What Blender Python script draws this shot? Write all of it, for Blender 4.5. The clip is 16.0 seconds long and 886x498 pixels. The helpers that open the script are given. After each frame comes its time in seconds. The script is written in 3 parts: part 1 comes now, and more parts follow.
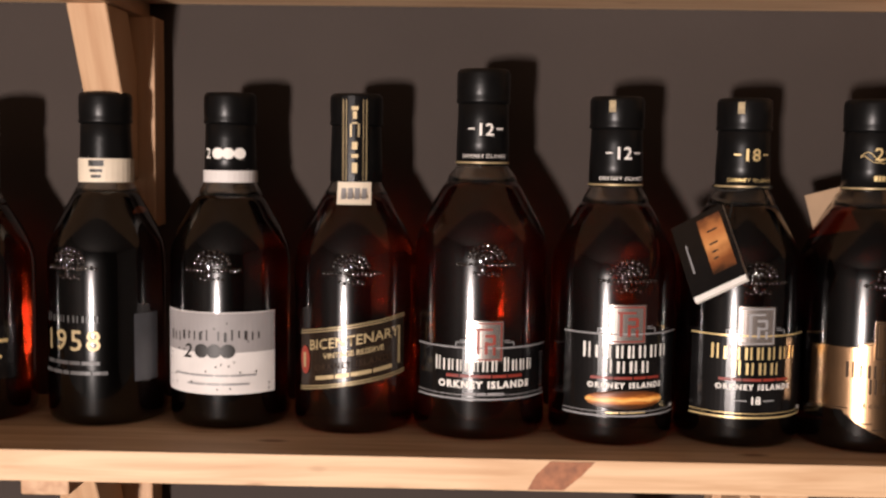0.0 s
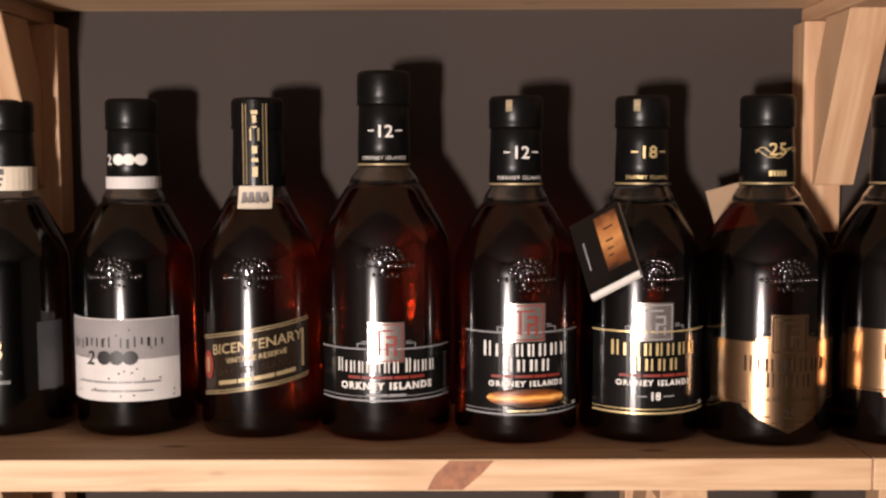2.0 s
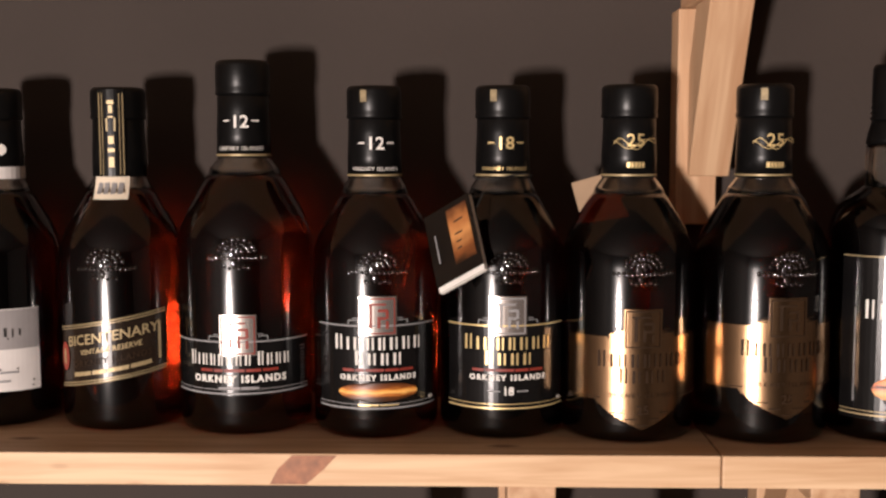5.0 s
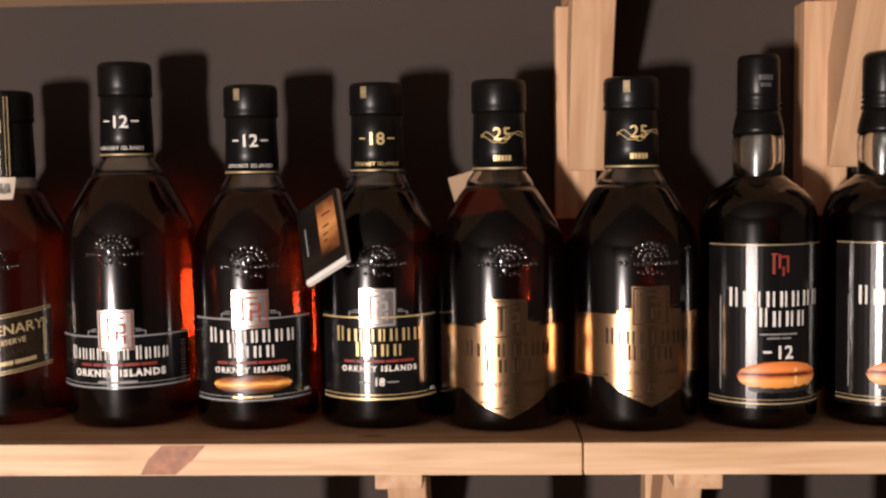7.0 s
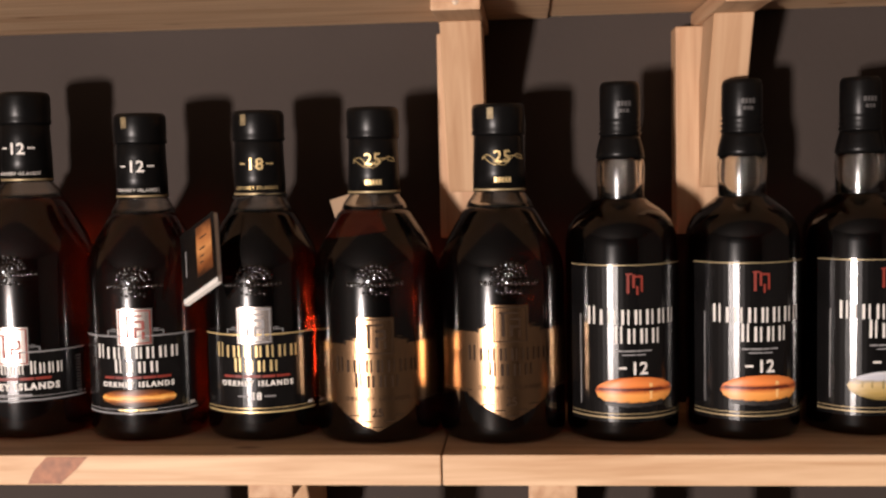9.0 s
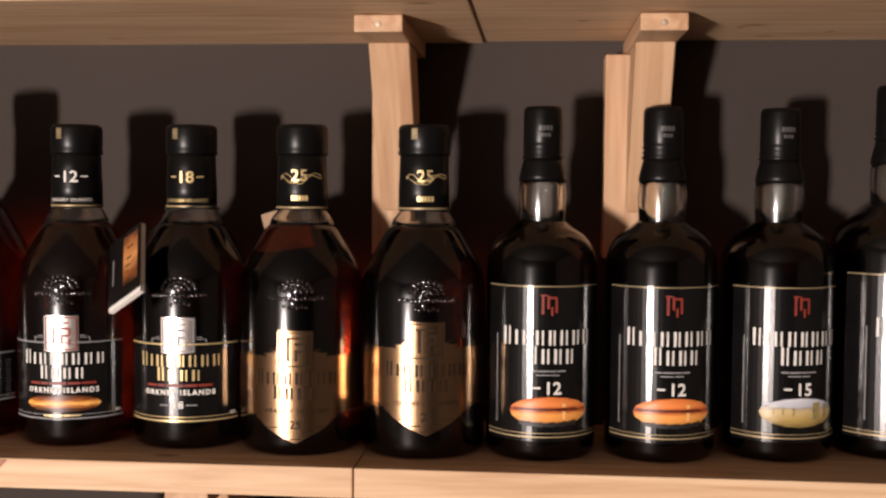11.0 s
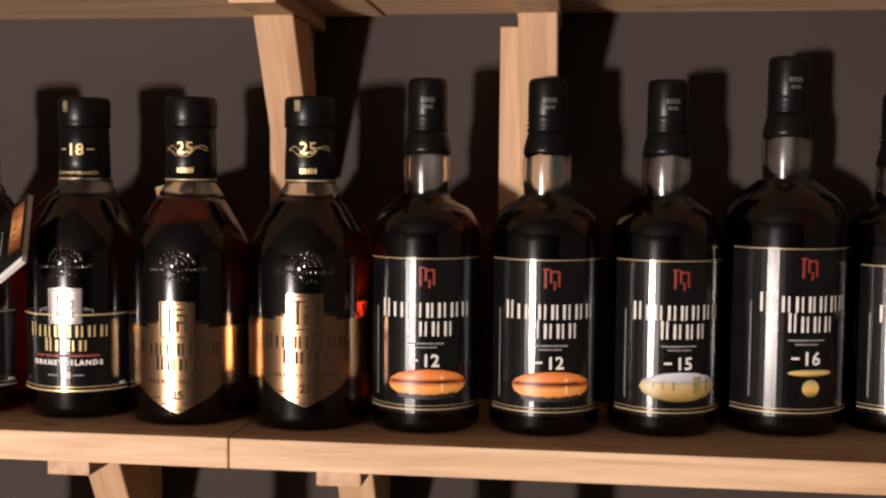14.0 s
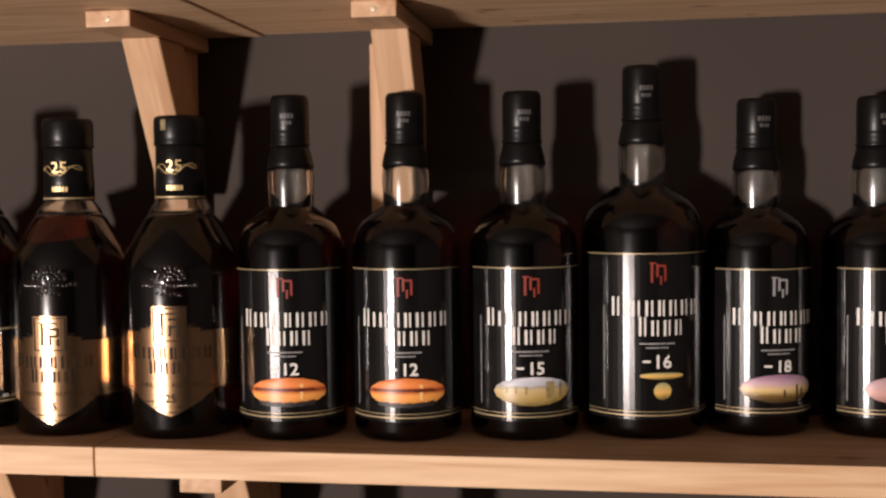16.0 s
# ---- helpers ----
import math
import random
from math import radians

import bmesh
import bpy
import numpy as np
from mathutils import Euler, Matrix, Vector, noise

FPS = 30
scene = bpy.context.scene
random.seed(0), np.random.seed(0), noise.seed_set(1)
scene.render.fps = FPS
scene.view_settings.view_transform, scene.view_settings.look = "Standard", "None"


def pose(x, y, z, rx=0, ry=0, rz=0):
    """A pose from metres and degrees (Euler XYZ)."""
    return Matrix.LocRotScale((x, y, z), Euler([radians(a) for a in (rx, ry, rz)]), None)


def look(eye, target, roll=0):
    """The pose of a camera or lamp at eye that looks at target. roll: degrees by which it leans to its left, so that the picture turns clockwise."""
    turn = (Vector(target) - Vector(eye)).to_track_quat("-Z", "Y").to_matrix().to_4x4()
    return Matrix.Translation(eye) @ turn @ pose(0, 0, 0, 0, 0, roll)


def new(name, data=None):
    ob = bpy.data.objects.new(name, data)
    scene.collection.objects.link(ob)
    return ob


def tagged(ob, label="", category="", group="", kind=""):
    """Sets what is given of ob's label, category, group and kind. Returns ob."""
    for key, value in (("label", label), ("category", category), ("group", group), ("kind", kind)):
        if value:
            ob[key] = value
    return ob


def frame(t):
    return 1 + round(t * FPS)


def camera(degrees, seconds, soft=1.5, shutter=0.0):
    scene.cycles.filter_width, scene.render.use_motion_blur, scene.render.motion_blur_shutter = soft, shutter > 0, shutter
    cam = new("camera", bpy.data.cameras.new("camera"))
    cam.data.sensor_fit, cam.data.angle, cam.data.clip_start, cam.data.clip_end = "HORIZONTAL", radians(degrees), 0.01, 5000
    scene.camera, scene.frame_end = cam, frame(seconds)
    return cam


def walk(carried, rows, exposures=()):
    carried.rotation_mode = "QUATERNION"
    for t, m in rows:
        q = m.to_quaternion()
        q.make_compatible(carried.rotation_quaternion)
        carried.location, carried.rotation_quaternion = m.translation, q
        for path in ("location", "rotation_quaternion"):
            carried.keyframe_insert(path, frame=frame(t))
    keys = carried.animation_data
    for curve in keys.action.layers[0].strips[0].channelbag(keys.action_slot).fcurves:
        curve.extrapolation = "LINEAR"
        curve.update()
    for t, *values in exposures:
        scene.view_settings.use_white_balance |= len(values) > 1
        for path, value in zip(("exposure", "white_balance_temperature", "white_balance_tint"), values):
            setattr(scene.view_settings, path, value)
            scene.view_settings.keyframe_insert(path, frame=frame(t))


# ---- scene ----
cam = camera(44.0, 16.0, soft=2.5)
PATH = [
    (0, (0.346, -0.774, 1.523), (0.304, 1.218, 1.348), 0.8),
    (0.5, (0.367, -0.774, 1.521), (0.338, 1.218, 1.341), 1.0),
    (1, (0.379, -0.775, 1.526), (0.353, 1.217, 1.339), 0.3),
    (1.5, (0.384, -0.773, 1.523), (0.375, 1.219, 1.34), -0.6),
    (2, (0.409, -0.775, 1.519), (0.399, 1.218, 1.357), -0.2),
    (2.5, (0.421, -0.777, 1.525), (0.425, 1.216, 1.355), -0.2),
    (3, (0.441, -0.78, 1.513), (0.461, 1.215, 1.376), 0.2),
    (3.5, (0.457, -0.776, 1.516), (0.473, 1.219, 1.372), 0.4),
    (6, (0.59, -0.758, 1.525), (0.501, 1.229, 1.318), -0.6),
    (6.5, (0.611, -0.767, 1.5), (0.541, 1.226, 1.357), -1.0),
    (7, (0.653, -0.774, 1.501), (0.558, 1.218, 1.354), -0.9),
    (7.5, (0.686, -0.786, 1.497), (0.566, 1.205, 1.351), -1.0),
    (8, (0.729, -0.792, 1.511), (0.595, 1.198, 1.365), -1.2),
    (8.5, (0.761, -0.798, 1.521), (0.609, 1.19, 1.363), -1.5),
    (11, (0.852, -0.813, 1.516), (0.679, 1.177, 1.407), 0.4),
    (11.5, (0.883, -0.808, 1.516), (0.703, 1.18, 1.392), 0.5),
    (12, (0.907, -0.806, 1.511), (0.707, 1.18, 1.382), 0.5),
    (12.5, (0.933, -0.807, 1.511), (0.72, 1.178, 1.387), 0.7),
    (13, (0.954, -0.805, 1.501), (0.724, 1.177, 1.377), 0.6),
    (13.5, (0.965, -0.8, 1.506), (0.739, 1.182, 1.366), 0.7),
    (14, (0.973, -0.8, 1.506), (0.737, 1.182, 1.371), 0.5),
    (14.5, (0.996, -0.799, 1.507), (0.764, 1.183, 1.374), -0.0),
    (15, (1.026, -0.797, 1.499), (0.759, 1.181, 1.376), -0.4),
    (15.5, (1.078, -0.803, 1.495), (0.778, 1.172, 1.399), -0.1),
    (16, (1.12, -0.803, 1.5), (0.812, 1.171, 1.4), -0.7),
]
walk(cam, [(t, look(eye, target, roll)) for t, eye, target, roll in PATH], [(0, -0.07), (6, -0.09), (11, -0.08), (16, -0.10)])

# ---------------------------------------------------------------- light
world = bpy.data.worlds.new("world")
scene.world = world
world.use_nodes = True
world.node_tree.nodes["Background"].inputs[0].default_value = (1.0, 0.86, 0.78, 1)
world.node_tree.nodes["Background"].inputs[1].default_value = 0.07

# the video lamp that lights the row, from the left and below the camera
lamp_data = bpy.data.lights.new("video_lamp", "AREA")
lamp_data.shape = "RECTANGLE"
lamp_data.size, lamp_data.size_y = 0.25, 0.36
lamp_data.energy = 250
lamp_data.color = (1.0, 0.86, 0.80)
lamp = new("video_lamp", lamp_data)
lamp.matrix_world = look((-0.88, -3.85, 0.88), (0.68, 0.1, 1.44))

# ---------------------------------------------------------------- materials
def mat(name, colour, rough=0.5, metal=0.0, spec=0.5, vary=0.12, scale=40.0, bump=0.0, bump_scale=200.0, coat=0.0):
    """A plain surface with two scales of variation in colour and gloss."""
    m = bpy.data.materials.new(name)
    m.use_nodes = True
    nt = m.node_tree
    b = nt.nodes["Principled BSDF"]
    b.inputs["Roughness"].default_value = rough
    b.inputs["Metallic"].default_value = metal
    b.inputs["Specular IOR Level"].default_value = spec
    b.inputs["Coat Weight"].default_value = coat
    b.inputs["Coat Roughness"].default_value = 0.09
    tc = nt.nodes.new("ShaderNodeTexCoord")
    big = nt.nodes.new("ShaderNodeTexNoise")
    big.inputs["Scale"].default_value = scale
    big.inputs["Detail"].default_value = 6
    nt.links.new(tc.outputs["Object"], big.inputs["Vector"])
    ramp = nt.nodes.new("ShaderNodeValToRGB")
    ramp.color_ramp.elements[0].position, ramp.color_ramp.elements[1].position = 0.3, 0.7
    ramp.color_ramp.elements[0].color = [max(0, c * (1 - vary)) for c in colour] + [1]
    ramp.color_ramp.elements[1].color = [min(1, c * (1 + vary)) for c in colour] + [1]
    nt.links.new(big.outputs["Fac"], ramp.inputs["Fac"])
    nt.links.new(ramp.outputs["Color"], b.inputs["Base Color"])
    if bump:
        fine = nt.nodes.new("ShaderNodeTexNoise")
        fine.inputs["Scale"].default_value = bump_scale
        fine.inputs["Detail"].default_value = 4
        nt.links.new(tc.outputs["Object"], fine.inputs["Vector"])
        bp = nt.nodes.new("ShaderNodeBump")
        bp.inputs["Strength"].default_value = bump
        bp.inputs["Distance"].default_value = 0.002
        nt.links.new(fine.outputs["Fac"], bp.inputs["Height"])
        nt.links.new(bp.outputs["Normal"], b.inputs["Normal"])
    return m


def pine(name, along, light=(0.74, 0.51, 0.315), dark=(0.55, 0.33, 0.18), knots=True):
    """Planed softwood; along is the axis of the grain."""
    m = bpy.data.materials.new(name)
    m.use_nodes = True
    nt = m.node_tree
    b = nt.nodes["Principled BSDF"]
    b.inputs["Roughness"].default_value = 0.55
    b.inputs["Specular IOR Level"].default_value = 0.35
    tc = nt.nodes.new("ShaderNodeTexCoord")
    mp = nt.nodes.new("ShaderNodeMapping")
    s = [14.0, 14.0, 14.0]
    for axis in along:
        s[axis] = 0.9
    mp.inputs["Scale"].default_value = s
    info = nt.nodes.new("ShaderNodeObjectInfo")
    nt.links.new(tc.outputs["Object"], mp.inputs["Vector"])
    off = nt.nodes.new("ShaderNodeVectorMath")
    off.operation = "MULTIPLY_ADD"
    comb = nt.nodes.new("ShaderNodeCombineXYZ")
    for i in range(3):
        nt.links.new(info.outputs["Random"], comb.inputs[i])
    nt.links.new(comb.outputs[0], off.inputs[0])
    off.inputs[1].default_value = (9, 7, 5)
    nt.links.new(mp.outputs[0], off.inputs[2])
    grain = nt.nodes.new("ShaderNodeTexNoise")
    grain.inputs["Scale"].default_value = 7.0
    grain.inputs["Detail"].default_value = 8
    grain.inputs["Distortion"].default_value = 0.5
    nt.links.new(off.outputs[0], grain.inputs["Vector"])
    ramp = nt.nodes.new("ShaderNodeValToRGB")
    e = ramp.color_ramp.elements
    e[0].position, e[0].color = 0.32, (*dark, 1)
    e[1].position, e[1].color = 0.62, (*light, 1)
    nt.links.new(grain.outputs["Fac"], ramp.inputs["Fac"])
    last = ramp.outputs["Color"]
    if knots:
        vs = [9.0, 26.0, 26.0]
        vs[0], vs[along[0]] = vs[along[0]], vs[0]
        m2 = nt.nodes.new("ShaderNodeMapping")
        m2.inputs["Scale"].default_value = vs
        nt.links.new(tc.outputs["Object"], m2.inputs["Vector"])
        vo = nt.nodes.new("ShaderNodeTexVoronoi")
        vo.inputs["Scale"].default_value = 1.0
        nt.links.new(m2.outputs[0], vo.inputs["Vector"])
        kr = nt.nodes.new("ShaderNodeValToRGB")
        kr.color_ramp.elements[0].position, kr.color_ramp.elements[0].color = 0.045, (0.9, 0.9, 0.9, 1)
        kr.color_ramp.elements[1].position, kr.color_ramp.elements[1].color = 0.13, (0, 0, 0, 1)
        nt.links.new(vo.outputs["Distance"], kr.inputs["Fac"])
        mix = nt.nodes.new("ShaderNodeMix")
        mix.data_type = "RGBA"
        nt.links.new(kr.outputs["Color"], mix.inputs["Factor"])
        nt.links.new(last, mix.inputs["A"])
        mix.inputs["B"].default_value = (0.24, 0.10, 0.04, 1)
        last = mix.outputs["Result"]
    nt.links.new(last, b.inputs["Base Color"])
    bp = nt.nodes.new("ShaderNodeBump")
    bp.inputs["Strength"].default_value = 0.25
    bp.inputs["Distance"].default_value = 0.001
    nt.links.new(grain.outputs["Fac"], bp.inputs["Height"])
    nt.links.new(bp.outputs["Normal"], b.inputs["Normal"])
    return m


def glass(name, colour, ior, rough=0.0, wobble=0.06, film=0.0, haze=0.17):
    m = bpy.data.materials.new(name)
    m.use_nodes = True
    nt = m.node_tree
    b = nt.nodes["Principled BSDF"]
    b.inputs["Base Color"].default_value = (*colour, 1)
    b.inputs["Transmission Weight"].default_value = 1.0
    b.inputs["IOR"].default_value = ior
    b.inputs["Coat Weight"].default_value = film
    b.inputs["Coat Roughness"].default_value = haze
    tc = nt.nodes.new("ShaderNodeTexCoord")
    no = nt.nodes.new("ShaderNodeTexNoise")
    no.inputs["Scale"].default_value = 24.0
    nt.links.new(tc.outputs["Object"], no.inputs["Vector"])
    bp = nt.nodes.new("ShaderNodeBump")
    bp.inputs["Strength"].default_value = wobble
    bp.inputs["Distance"].default_value = 0.002
    nt.links.new(no.outputs["Fac"], bp.inputs["Height"])
    nt.links.new(bp.outputs["Normal"], b.inputs["Normal"])
    smear = nt.nodes.new("ShaderNodeMapRange")
    smear.inputs["To Min"].default_value = rough
    smear.inputs["To Max"].default_value = rough + 0.01
    nt.links.new(no.outputs["Fac"], smear.inputs["Value"])
    nt.links.new(smear.outputs[0], b.inputs["Roughness"])
    return m


def picture(name, stops, noise_scale=18.0, amount=0.25):
    """A small printed landscape: bands of colour from bottom to top, broken by noise."""
    m = bpy.data.materials.new(name)
    m.use_nodes = True
    nt = m.node_tree
    b = nt.nodes["Principled BSDF"]
    b.inputs["Roughness"].default_value = 0.4
    tc = nt.nodes.new("ShaderNodeTexCoord")
    sp = nt.nodes.new("ShaderNodeSeparateXYZ")
    nt.links.new(tc.outputs["Generated"], sp.inputs[0])
    mp = nt.nodes.new("ShaderNodeMapping")
    mp.inputs["Scale"].default_value = (0.35, 0.35, 1)
    nt.links.new(tc.outputs["Generated"], mp.inputs[0])
    no = nt.nodes.new("ShaderNodeTexNoise")
    no.inputs["Scale"].default_value = noise_scale
    no.inputs["Detail"].default_value = 5
    nt.links.new(mp.outputs[0], no.inputs["Vector"])
    ma = nt.nodes.new("ShaderNodeMath")
    ma.operation = "MULTIPLY_ADD"
    ma.inputs[1].default_value = amount
    nt.links.new(no.outputs["Fac"], ma.inputs[0])
    nt.links.new(sp.outputs["Z"], ma.inputs[2])
    sub = nt.nodes.new("ShaderNodeMath")
    sub.operation = "SUBTRACT"
    sub.inputs[1].default_value = amount / 2
    nt.links.new(ma.outputs[0], sub.inputs[0])
    ramp = nt.nodes.new("ShaderNodeValToRGB")
    cr = ramp.color_ramp
    while len(cr.elements) < len(stops):
        cr.elements.new(0.5)
    for el, (p, c) in zip(cr.elements, stops):
        el.position, el.color = p, (*c, 1)
    nt.links.new(sub.outputs[0], ramp.inputs["Fac"])
    nt.links.new(ramp.outputs["Color"], b.inputs["Base Color"])
    return m


PINE_X = pine("pine_board", (0,))
ARM = dict(light=(0.58, 0.375, 0.225), dark=(0.44, 0.25, 0.135), knots=False)
PINE_Y = pine("pine_arm", (1,), **ARM)
PINE_Z = pine("pine_post", (2,), **ARM)
PINE_SLOPE = pine("pine_brace", (1, 2), **ARM)
PINE_KNOT_PALE = mat("pale_knot", (0.34, 0.17, 0.075), 0.55, vary=0.3, scale=150)
PINE_KNOT = mat("pine_knot", (0.30, 0.11, 0.045), 0.55, vary=0.35, scale=120)
WALL = mat("grey_wall_paint", (0.0440, 0.0335, 0.0285), 0.8, spec=0.25, vary=0.10, scale=5, bump=0.12, bump_scale=160)
PLASTER = mat("room_plaster", (0.09, 0.078, 0.07), 0.9, vary=0.1, scale=3)
FLOOR = mat("floor_boards_paint", (0.07, 0.052, 0.04), 0.6, vary=0.2, scale=6)
AMBER = glass("amber_whisky_glass", (0.32, 0.024, 0.005), 1.40, film=0.6)
AMBER_DEEP = glass("dark_whisky_glass", (0.09, 0.006, 0.0014), 1.40, film=0.6)
BLACKGLASS = glass("near_black_glass", (0.03, 0.010, 0.006), 1.45, film=0.6)
MOULDED = mat("moulded_glass", (0.006, 0.003, 0.002), 0.12, spec=1.0, vary=0.3, coat=1.0)
CLEAR = glass("clear_glass", (0.93, 0.92, 0.88), 1.5, film=0.8, haze=0.22)
CAP = mat("black_capsule", (0.004, 0.0038, 0.0038), 0.33, spec=0.22, vary=0.3, bump=0.05, bump_scale=250)
BLACK = mat("black_label_paper", (0.005, 0.0046, 0.0046), 0.20, spec=0.36, vary=0.25, bump=0.03, bump_scale=900, coat=0.3)
BROWN = mat("dark_brown_label_paper", (0.018, 0.011, 0.007), 0.22, spec=0.4, vary=0.25)
GOLD = mat("gold_label_foil", (0.42, 0.255, 0.14), 0.23, metal=1.0, vary=0.08, scale=60, bump=0.05, bump_scale=900)
GOLDINK = mat("gold_ink", (0.80, 0.60, 0.28), 0.4, metal=0.5, vary=0.1)
DULLGOLD = mat("dull_gold_ink", (0.42, 0.32, 0.17), 0.45, metal=0.3, vary=0.15)
SEALGOLD = mat("worn_seal_gold", (0.20, 0.15, 0.075), 0.5, metal=0.3, vary=0.3, scale=300)
# flat dark grey for the dim reflection painted on the vintage bottle
REFLECTION = mat("dim_side_reflection", (0.05, 0.05, 0.055), 0.4, vary=0.2)
SILVER = mat("silver_foil", (0.70, 0.62, 0.57), 0.26, metal=0.9, vary=0.1)
CREAM = mat("cream_paper", (0.72, 0.62, 0.48), 0.6, vary=0.08)
WHITE = mat("white_ink", (0.80, 0.76, 0.70), 0.55, vary=0.06)
GREYPAPER = mat("grey_label_paper", (0.27, 0.25, 0.245), 0.6, vary=0.1)
WHITEPAPER = mat("white_label_paper", (0.64, 0.60, 0.57), 0.6, vary=0.06)
BLACKINK = mat("black_ink", (0.015, 0.013, 0.012), 0.5, vary=0.2)
DARKGOLD = mat("brown_ink", (0.030, 0.016, 0.008), 0.55, spec=0.15, vary=0.2)
REDINK = mat("red_ink", (0.24, 0.03, 0.018), 0.5, vary=0.15)
GREYINK = mat("grey_ink", (0.28, 0.27, 0.27), 0.5, vary=0.15)
SCREW = mat("dull_screw", (0.45, 0.36, 0.27), 0.5, metal=0.6)
TAN = mat("tan_card", (0.30, 0.19, 0.105), 0.65, vary=0.1)
STONEINK = mat("stone_print_ink", (0.30, 0.23, 0.09), 0.5, vary=0.3, scale=300)
DIMINK = mat("dim_ink", (0.07, 0.066, 0.064), 0.45, vary=0.2)
DUSKINK = mat("dark_red_ink", (0.12, 0.022, 0.01), 0.45, vary=0.3, scale=300)
YELLOWINK = mat("pale_yellow_ink", (0.9, 0.55, 0.22), 0.45, vary=0.1)
STRING = mat("black_cord", (0.02, 0.018, 0.016), 0.8)
SUNSET = picture("sunset_print", [(0.0, (0.60, 0.20, 0.04)), (0.14, (0.72, 0.26, 0.05)), (0.22, (0.78, 0.32, 0.07)), (0.40, (0.88, 0.37, 0.09)), (0.50, (0.58, 0.13, 0.03)), (0.55, (0.10, 0.02, 0.01)), (0.60, (0.66, 0.14, 0.03)), (0.72, (0.84, 0.27, 0.07)), (1.0, (0.70, 0.18, 0.04))], 12, 0.14)
DUSK = picture("dusk_print", [(0.0, (0.01, 0.008, 0.006)), (0.22, (0.10, 0.03, 0.006)), (0.36, (0.50, 0.16, 0.03)), (0.47, (0.95, 0.55, 0.15)), (0.56, (0.80, 0.30, 0.05)), (0.72, (0.22, 0.06, 0.012)), (1.0, (0.01, 0.008, 0.006))], 8, 0.36)
STONES = picture("standing_stones_print", [(0.0, (0.16, 0.11, 0.03)), (0.25, (0.42, 0.29, 0.09)), (0.55, (0.58, 0.43, 0.20)), (0.66, (0.36, 0.31, 0.24)), (0.72, (0.48, 0.49, 0.54)), (1.0, (0.66, 0.66, 0.68))], 16, 0.3)
MOOR = picture("moor_print", [(0.0, (0.02, 0.015, 0.01)), (0.25, (0.16, 0.09, 0.02)), (0.45, (0.72, 0.52, 0.22)), (0.7, (0.55, 0.35, 0.42)), (1.0, (0.25, 0.13, 0.22))], 14, 0.2)
ROSY = picture("rosy_print", [(0.0, (0.28, 0.12, 0.10)), (0.4, (0.60, 0.34, 0.30)), (0.7, (0.52, 0.32, 0.34)), (1.0, (0.36, 0.22, 0.26))], 14, 0.25)
FLAME = picture("flame_print", [(0.0, (0.03, 0.012, 0.005)), (0.2, (0.22, 0.07, 0.02)), (0.5, (0.60, 0.27, 0.09)), (0.75, (0.42, 0.16, 0.05)), (1.0, (0.08, 0.025, 0.01))], 4, 0.5)
GLOW = picture("small_lantern_print", [(0.0, (0.10, 0.08, 0.02)), (0.4, (0.75, 0.45, 0.12)), (0.7, (0.55, 0.42, 0.15)), (1.0, (0.25, 0.26, 0.14))], 6, 0.4)

# ---------------------------------------------------------------- mesh helpers
FINE_PRINT = "scroll rim side_print volume_print shore horizon sun_track name_print border red_line small_line small_line label_line speckle faint_line number_rule age_rule foot_rule neck_lettering strip_line stamp_print band_print ornament badge cap_print embossing cover_line place_lettering title subtitle year age_number label_age".split()


def part(name, bm, material, parent=None, label="", smooth=False):
    me = bpy.data.meshes.new(name)
    bmesh.ops.recalc_face_normals(bm, faces=bm.faces)
    bm.to_mesh(me)
    bm.free()
    if smooth:
        for p in me.polygons:
            p.use_smooth = True
    me.materials.append(material)
    ob = new(name, me)
    if parent is not None:
        ob.parent = parent
    if label:
        ob["label"] = label
    if name in FINE_PRINT:
        ob["kind"] = "stuff"
    return ob


def box(x0, x1, y0, y1, z0, z1, bevel=0.0015):
    bm = bmesh.new()
    bmesh.ops.create_cube(bm, size=1)
    bmesh.ops.scale(bm, vec=(x1 - x0, y1 - y0, z1 - z0), verts=bm.verts)
    bmesh.ops.translate(bm, vec=((x0 + x1) / 2, (y0 + y1) / 2, (z0 + z1) / 2), verts=bm.verts)
    if bevel:
        bmesh.ops.bevel(bm, geom=bm.edges[:], offset=bevel, segments=2, affect="EDGES", profile=0.6)
    return bm


def lathe(profile, seg=56):
    """Turns (r, z) pairs round the z axis; a pair with r = 0 closes the end."""
    bm = bmesh.new()
    rings = []
    for r, z in profile:
        if r <= 1e-6:
            rings.append([bm.verts.new((0, 0, z))])
        else:
            rings.append([bm.verts.new((r * math.sin(2 * math.pi * k / seg), -r * math.cos(2 * math.pi * k / seg), z)) for k in range(seg)])
    for a, b in zip(rings, rings[1:]):
        for k in range(seg):
            n = (k + 1) % seg
            if len(a) == 1 and len(b) == 1:
                continue
            if len(a) == 1:
                bm.faces.new((a[0], b[n], b[k]))
            elif len(b) == 1:
                bm.faces.new((a[k], a[n], b[0]))
            else:
                bm.faces.new((a[k], a[n], b[n], b[k]))
    return bm


def wrap(r, ang, z):
    """A point at radius r; ang in radians from the front, to the right."""
    return (r * math.sin(ang), -r * math.cos(ang), z)


